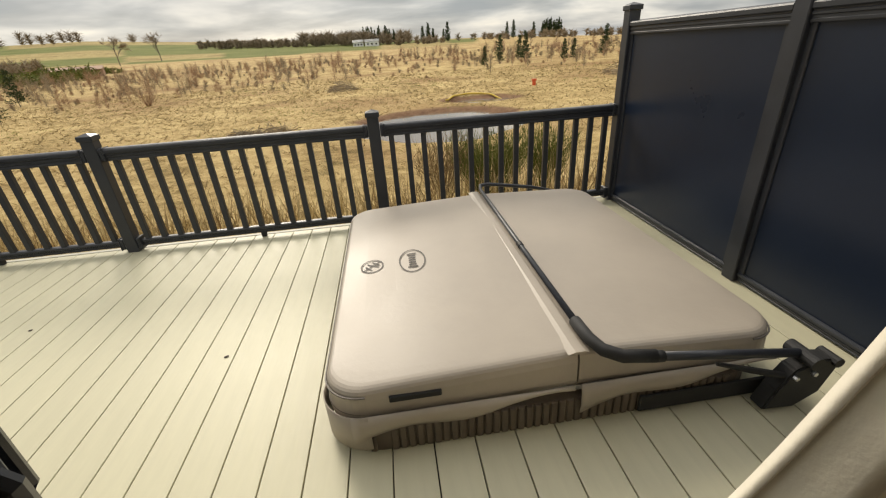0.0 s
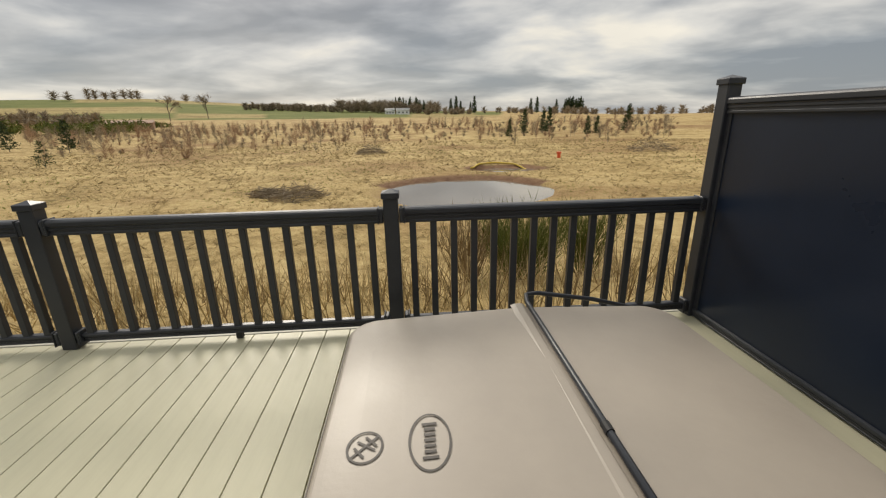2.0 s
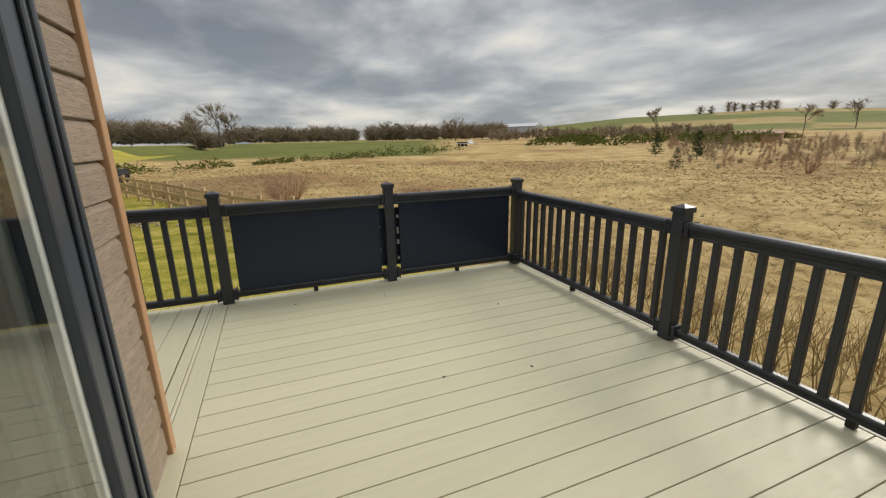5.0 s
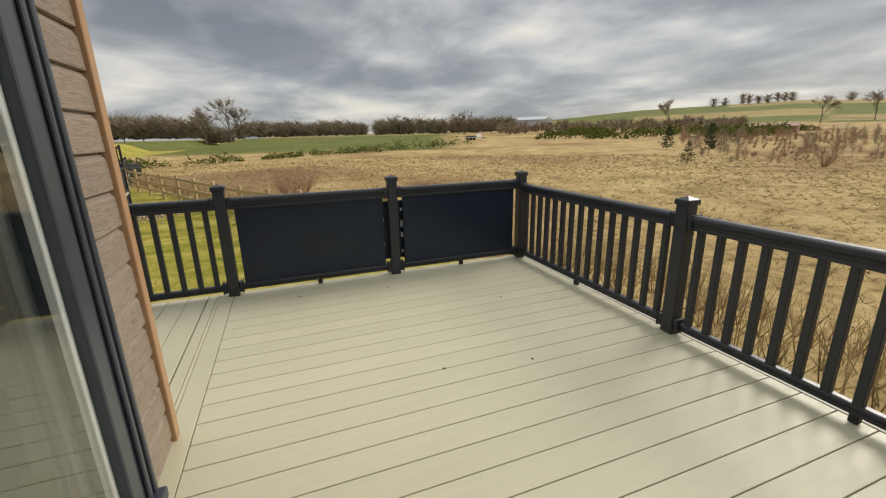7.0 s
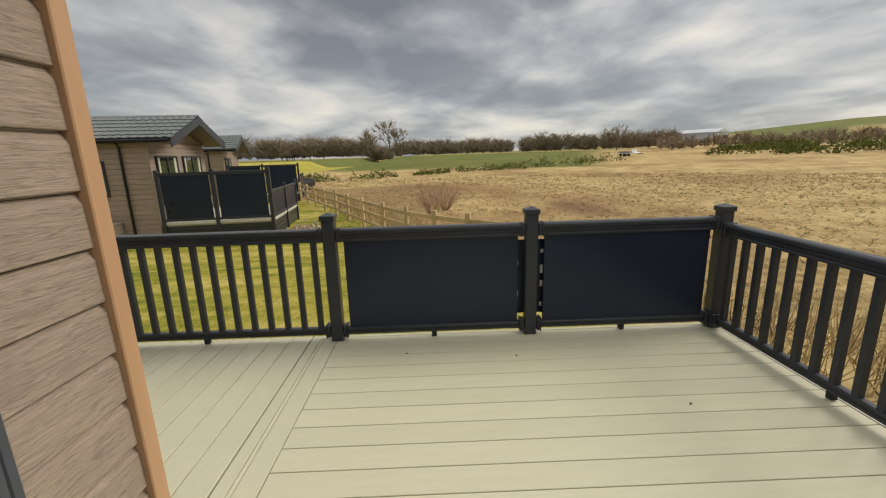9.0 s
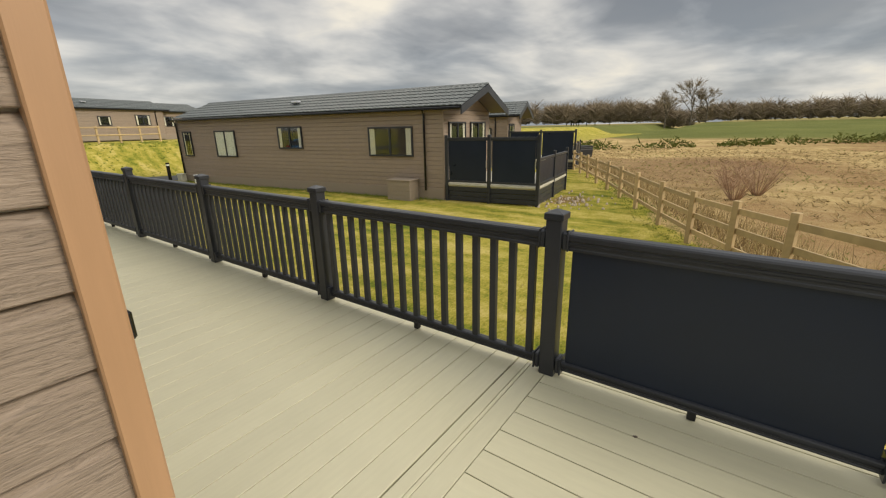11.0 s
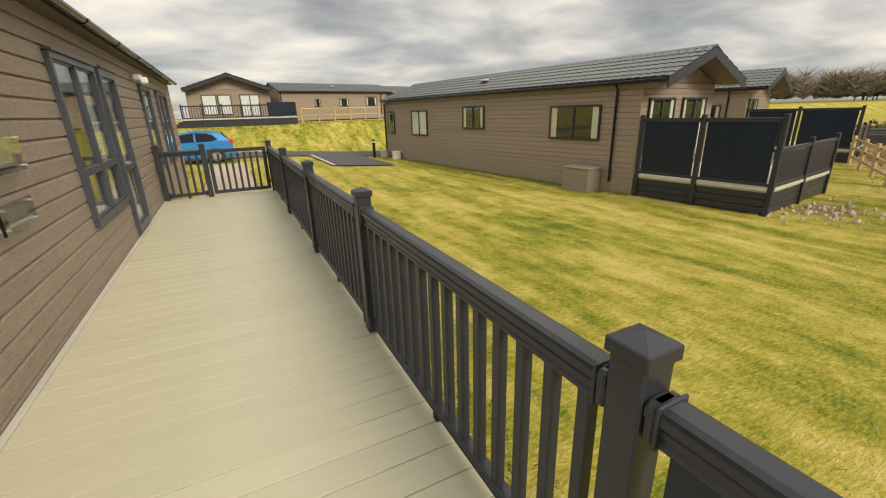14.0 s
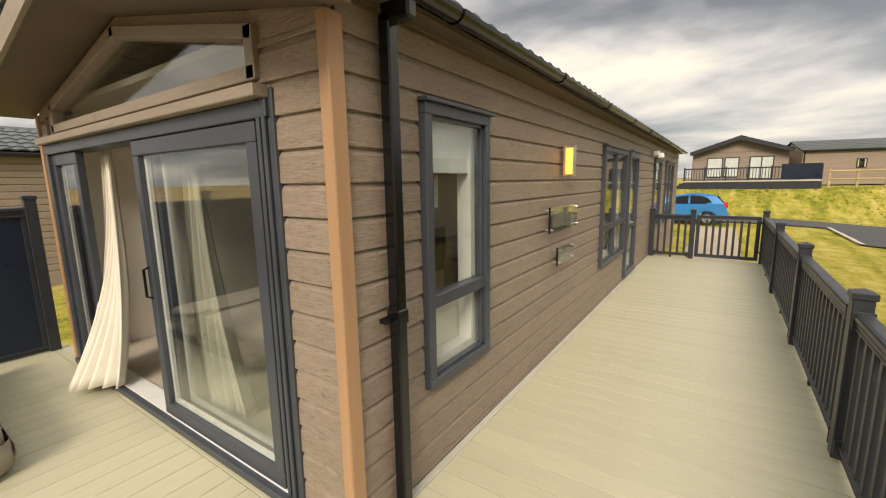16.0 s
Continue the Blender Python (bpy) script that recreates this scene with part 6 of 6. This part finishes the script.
    for dx, w in ((-9, 8), (2, 11)):
        part("wall", B(dx - w / 2, -4, -2, dx + w / 2, 4, 3.0), M_WHITE, b)
        bm = bmesh.new()
        prism(bm, [(-4.4, 3.0), (4.4, 3.0), (0, 5.0)], "x", dx - w / 2 - 0.3, dx + w / 2 + 0.3)
        part("roof", bm, M_ROOF, b)
        for i in range(3):
            part("window", B(dx - w * 0.35 + i * w * 0.3, -4.05, 0.8, dx - w * 0.35 + i * w * 0.3 + 1.2, -3.98, 2.0), M_BLACK, b)
    x, y, z = at_az(-31.4, 150)
    b = thing("barn", "low old brick barn among bare bushes", "barn", at=pose(x, y, z, 0, 0, 25))
    part("wall", B(-5.5, -3, -1, 5.5, 3, 1.7), M_BRICK, b)
    bm = bmesh.new()
    prism(bm, [(-3.3, 1.7), (3.3, 1.7), (0, 2.5)], "x", -5.7, 5.7)
    part("roof", bm, M_BRICK, b)


def build_scrub():
    red, brown = Soup(), Soup()
    for i in range(850):
        az = rng.uniform(-40, 34)
        d = 45 + 85 * rng.random() ** 0.8
        if az > -8 and d < 62 and rng.random() < 0.8:
            continue
        x, y, z = at_az(az, d)
        h = rng.uniform(0.5, 1.5) if rng.random() < 0.68 else rng.uniform(2.0, 3.8)
        soup = red if rng.random() < 0.55 else brown
        bare_crown(soup, x, y, z - 0.1, h, h * (0.42 if h > 2 else 0.7), 130, 0.007 + 0.00018 * d, 0.6)
        if h > 2.2:
            soup.strip((x, y, z - 0.2), (x + rng.gauss(0, .1), y, z + h * 0.6), 0.06, 0.03)
    stuff("scrub", red, M_TWIG_RED, "reddish bare saplings and scrub across the rough field", "scrub")
    stuff("scrub", brown, M_TWIG, "brown bare birch saplings across the rough field", "scrub")
    for x, y, h, w, o in ((-49.3, 59.3, 3.6, 1.5, 0.1), (-27.9, 37.7, 2.2, 1.1, 0.55), (-39.3, 55.5, 3.9, 1.3, 0.35)):
        conifer(x, y, ground_z(x, y) - 0.05, h, w, "young ragged pine on the rough field", o)
    for az, d, h in ((14.5, 66, 2.8), (16.3, 72, 4.2), (19.4, 75, 4.5), (18.6, 80, 4.0), (24.3, 70, 3.0), (25.4, 72, 3.0), (28.8, 78, 4.6)):
        x, y, z = at_az(az, d)
        conifer(x, y, z - 0.05, h, h * 0.27, "young dark pine on the rough field", 0.2)
    for x, y, h in ((-20.7, 45.0, 2.0), (-24.5, 3.0, 1.9), (-22.6, 2.2, 1.7), (-25.8, 1.9, 1.6)):
        b = thing("bare_shrub", "leafless many-stemmed shrub on the rough grass", "shrub", "bare shrubs", at=pose(x, y, ground_z(x, y) - 0.05))
        s = Soup()
        for _ in range(60):
            a = rng.uniform(0, 6.283)
            q = Vector((math.cos(a) * h * rng.uniform(.2, .75), math.sin(a) * h * rng.uniform(.2, .75), h * rng.uniform(0.55, 1.0)))
            s.blade((0.1 * math.cos(a), 0.1 * math.sin(a), 0), q, 0.035)
            for _ in range(4):
                p = q * rng.uniform(0.4, 0.95)
                s.blade(p, p + Vector((rng.gauss(0, .25), rng.gauss(0, .25), rng.uniform(.1, .4))), 0.018)
        s.object("crown", M_TWIG_RED, b)
    for x, y, r, h in ((-3.7, 20.4, 1.25, 0.6), (-2.6, 43.8, 1.5, 1.0), (23.5, 39.5, 2.2, 1.3), (-5.2, 21.2, 0.8, 0.4)):
        z = ground_z(x, y)
        pile = thing("brushwood_pile", "heap of cut branches and dead stalks on the rough grass", "brush pile", "brush piles", at=pose(x, y, z - 0.05))
        s = Soup()
        for _ in range(520):
            a, q = rng.uniform(0, 6.283), math.sqrt(rng.random())
            c = Vector((r * q * math.cos(a), r * q * math.sin(a), h * (1 - q * q) * rng.uniform(0.2, 1.0)))
            e = Vector((rng.gauss(0, 1), rng.gauss(0, 1), rng.gauss(0, 0.35))).normalized() * rng.uniform(0.2, 0.5)
            s.blade(c - e, c + e, 0.035)
        s.object("heap", M_TWIG, pile)
    # green broom bush just beyond the balustrade
    for bx, by, h, n, mat, wide in ((3.1, 8.3, 1.25, 520, M_BUDDING, 0.95), (2.2, 8.1, 1.2, 160, M_STRAW_DARK, 0.6), (4.3, 8.6, 1.3, 260, M_BUDDING, 0.7)):
        b = thing("broom_bush", "upright green broom bush beyond the balustrade", "bush", "broom bushes", at=pose(bx, by, ground_z(bx, by) - 0.05))
        s = Soup()
        for _ in range(n):
            a, q = rng.uniform(0, 6.283), wide * math.sqrt(rng.random())
            p = Vector((0.35 * q * math.cos(a), 0.35 * q * math.sin(a), rng.uniform(0, 0.5) * h))
            e = Vector((q * math.cos(a), q * math.sin(a), h * rng.uniform(0.6, 1.05)))
            s.blade(p, e, 0.016)
            for _ in range(4):
                m = p.lerp(e, rng.uniform(0.3, 0.95))
                s.blade(m, m + Vector((rng.gauss(0, .06), rng.gauss(0, .06), rng.uniform(.08, .25))), 0.012)
        s.object("crown", mat, b)
    mk = thing("marker_post", "small orange marker standing by the ponds", "marker", at=pose(13.2, 35.0, ground_z(13.2, 35.0)))
    part("body", cylinder(bmesh.new(), 0, 0, -0.1, 0.35, 0.14, 10), M_ORANGE, mk)
    part("top", cylinder(bmesh.new(), 0, 0, 0.35, 0.48, 0.20, 10), M_ORANGE, mk)


def build_grass():
    straw, brown, green = Soup(), Soup(), Soup()

    def tuft(soup, x, y, z, h, n, flat, w):
        for _ in range(n):
            a = rng.uniform(0, 6.283)
            l = h * rng.uniform(0.5, 1.2)
            soup.blade((x + rng.gauss(0, .05), y + rng.gauss(0, .05), z - 0.03), (x + math.cos(a) * l * flat, y + math.sin(a) * l * flat, z + l * rng.uniform(0.25, 0.9)), w)
    for i in range(21000):
        d = 4 + 58 * rng.random() ** 0.75
        az = rng.uniform(-112, 42)
        x, y = d * math.sin(radians(az)) - 0.5, 3.5 + d * math.cos(radians(az))
        n = y - ramp_of(x, FENCE_LINE)
        if n < 0.7 or any(math.hypot((x - px) / ax, (y - py) / ay) < 1.25 for px, py, ax, ay, _ in PONDS):
            continue
        if -3.5 < x < 3.7 and y < 5.1:
            continue
        patch = noise.noise((x * 0.12, y * 0.12, 8))
        z = ground_z(x, y)
        if patch < -0.22 and rng.random() < 0.6:
            tuft(green, x, y, z, rng.uniform(0.08, 0.18), 4, 0.6, 0.012 + 0.0007 * d)
        else:
            tuft(brown if rng.random() < 0.22 else straw, x, y, z, rng.uniform(0.10, 0.28), 4, 1.0, 0.014 + 0.0009 * d)
    # tall dead stalks beside the fence and below the deck
    for i in range(2600):
        if i % 3:
            x = rng.uniform(-30, -7)
            y = ramp_of(x, FENCE_LINE) + rng.uniform(0.5, 2.2)
        else:
            x, y = rng.uniform(-6, 6), rng.uniform(5.4, 8.5)
        z = ground_z(x, y)
        h = rng.uniform(0.35, 0.95)
        soup = straw if rng.random() < 0.6 else brown
        for _ in range(3):
            soup.blade((x, y, z - 0.03), (x + rng.gauss(0, .18), y + rng.gauss(0, .18), z + h * rng.uniform(.6, 1)), 0.016)
    # lawn edges: along the fence, under the deck and round the neighbour's wall
    for i in range(5200):
        k = i % 4
        if k == 0:
            x = rng.uniform(-22, -6.5)
            y = ramp_of(x, FENCE_LINE) + rng.gauss(0.1, 0.35)
        elif k == 1:
            x, y = -3.45 - abs(rng.gauss(0, 0.25)), rng.uniform(-8, 4.5)
        elif k == 2:
            s, o = rng.uniform(-15.5, 0), abs(rng.gauss(0.05, 0.2)) + 0.03
            x, y = -13.0 + 0.991 * o - 0.134 * s, -6.3 + 0.134 * o + 0.991 * s
        else:
            x, y = rng.uniform(-24, 10), rng.uniform(-33, -26.5)
        tuft(green, x, y, ground_z(x, y), rng.uniform(0.06, 0.17), 5, 0.6, 0.014 if k < 3 else 0.05)
    for i in range(9000):
        x, y = rng.uniform(-13, -3.5), rng.uniform(-14, 3.5)
        if y - ramp_of(x, FENCE_LINE) > -0.1:
            continue
        tuft(green if rng.random() < 0.62 else straw, x, y, ground_z(x, y), rng.uniform(0.025, 0.055), 3, 0.9, 0.010)
    stuff("dry_grass", straw, M_STRAW, "flattened straw-coloured dead grass over the field", "grass")
    stuff("dead_stalks", brown, M_STRAW_DARK, "brown dead stalks standing in the field", "grass")
    stuff("green_grass", green, M_GRASS, "short green grass tufts over lawn and edges", "grass")
    rub = bmesh.new()
    for i in range(90):
        x, y = rng.gauss(-14.9, 0.9), rng.gauss(-2.3, 0.6)
        s = rng.uniform(0.03, 0.085)
        bmesh.ops.create_icosphere(rub, subdivisions=1, radius=s, matrix=pose(x, y, ground_z(x, y) + s * 0.2, rng.uniform(0, 90), rng.uniform(0, 90), 0) @ Matrix.Diagonal((1, rng.uniform(.5, 1), rng.uniform(.4, .8), 1)))
    solid("rubble", rub, M_STONE, "scattered pale rubble and stones by the far deck", "stones", "stuff")
    bits = bmesh.new()
    for x, y in ((-1.12, 3.56), (-1.24, 2.95), (-2.9, 2.96), (-0.4, 2.2), (0.3, 3.0), (-2.2, 3.9), (-3.0, 2.1)):
        bmesh.ops.create_icosphere(bits, subdivisions=1, radius=0.012, matrix=pose(x, y, 0.004, 0, 0, rng.uniform(0, 180)) @ Matrix.Diagonal((1.3, 0.7, 0.35, 1)))
    solid("leaf_bits", bits, M_DARKWOOD, "small dark leaf bits lying on the deck boards", "debris", "stuff")


def build_field_things():
    hose = thing("hose", "yellow drain hose laid in an arc round the small pond", "hose")
    pts = []
    for i in range(25):
        u = i / 24
        x = 5.3 + 4.3 * u
        y = 29.6 + 2.6 * math.sin(math.pi * u) - 0.4 * u
        pts.append((x, y, ground_z(x, y) + 0.07))
    part("pipe", tube(bmesh.new(), pts, 0.065, 6), M_HOSE, hose, smooth=True)
    x, y = -36.6, -9.0
    tr = thing("water_trough", "dark plastic field trough beyond the rail fence", "trough", at=pose(x, y, ground_z(x, y), 0, 0, -25))
    bm = bmesh.new()
    prism(bm, [(-0.42, 0.0), (0.42, 0.0), (0.52, 0.75), (0.40, 0.95), (-0.40, 0.95), (-0.52, 0.75)], "x", -0.9, 0.9)
    bmesh.ops.bevel(bm, geom=list(bm.edges), offset=0.08, segments=2, affect="EDGES")
    part("body", bm, M_RUBBER, tr)
    part("rim", B(-0.95, -0.46, 0.90, 0.95, 0.46, 0.98, bevel=0.03), M_RUBBER, tr)
    x, y, z = at_az(-65.0, 128)
    tl = thing("farm_trailer", "flat farm trailer with a pale headboard, on the field edge", "trailer", at=pose(x, y, z, 0, 0, 28))
    part("bed", B(-3.6, -1.1, 0.75, 2.4, 1.1, 0.98, bevel=0.03), M_STEEL, tl)
    part("drawbar", B(2.4, -0.1, 0.6, 4.0, 0.1, 0.75), M_RUBBER, tl)
    part("headboard", B(1.2, -1.1, 0.98, 1.3, 1.1, 1.9), M_WHITE, tl, "pale headboard")
    part("load", B(-3.2, -0.9, 0.99, 0.4, 0.9, 1.35, bevel=0.08), M_DARKWOOD, tl, "dark low load")
    for wx in (-2.3, -1.2):
        for wy in (-1.0, 1.0):
            part("wheel", tube(bmesh.new(), [(wx, wy - 0.12, 0.4), (wx, wy + 0.12, 0.4)], 0.42, 14), M_RUBBER, tl)


build_far_woods()
build_scrub()
build_field_things()
build_grass()
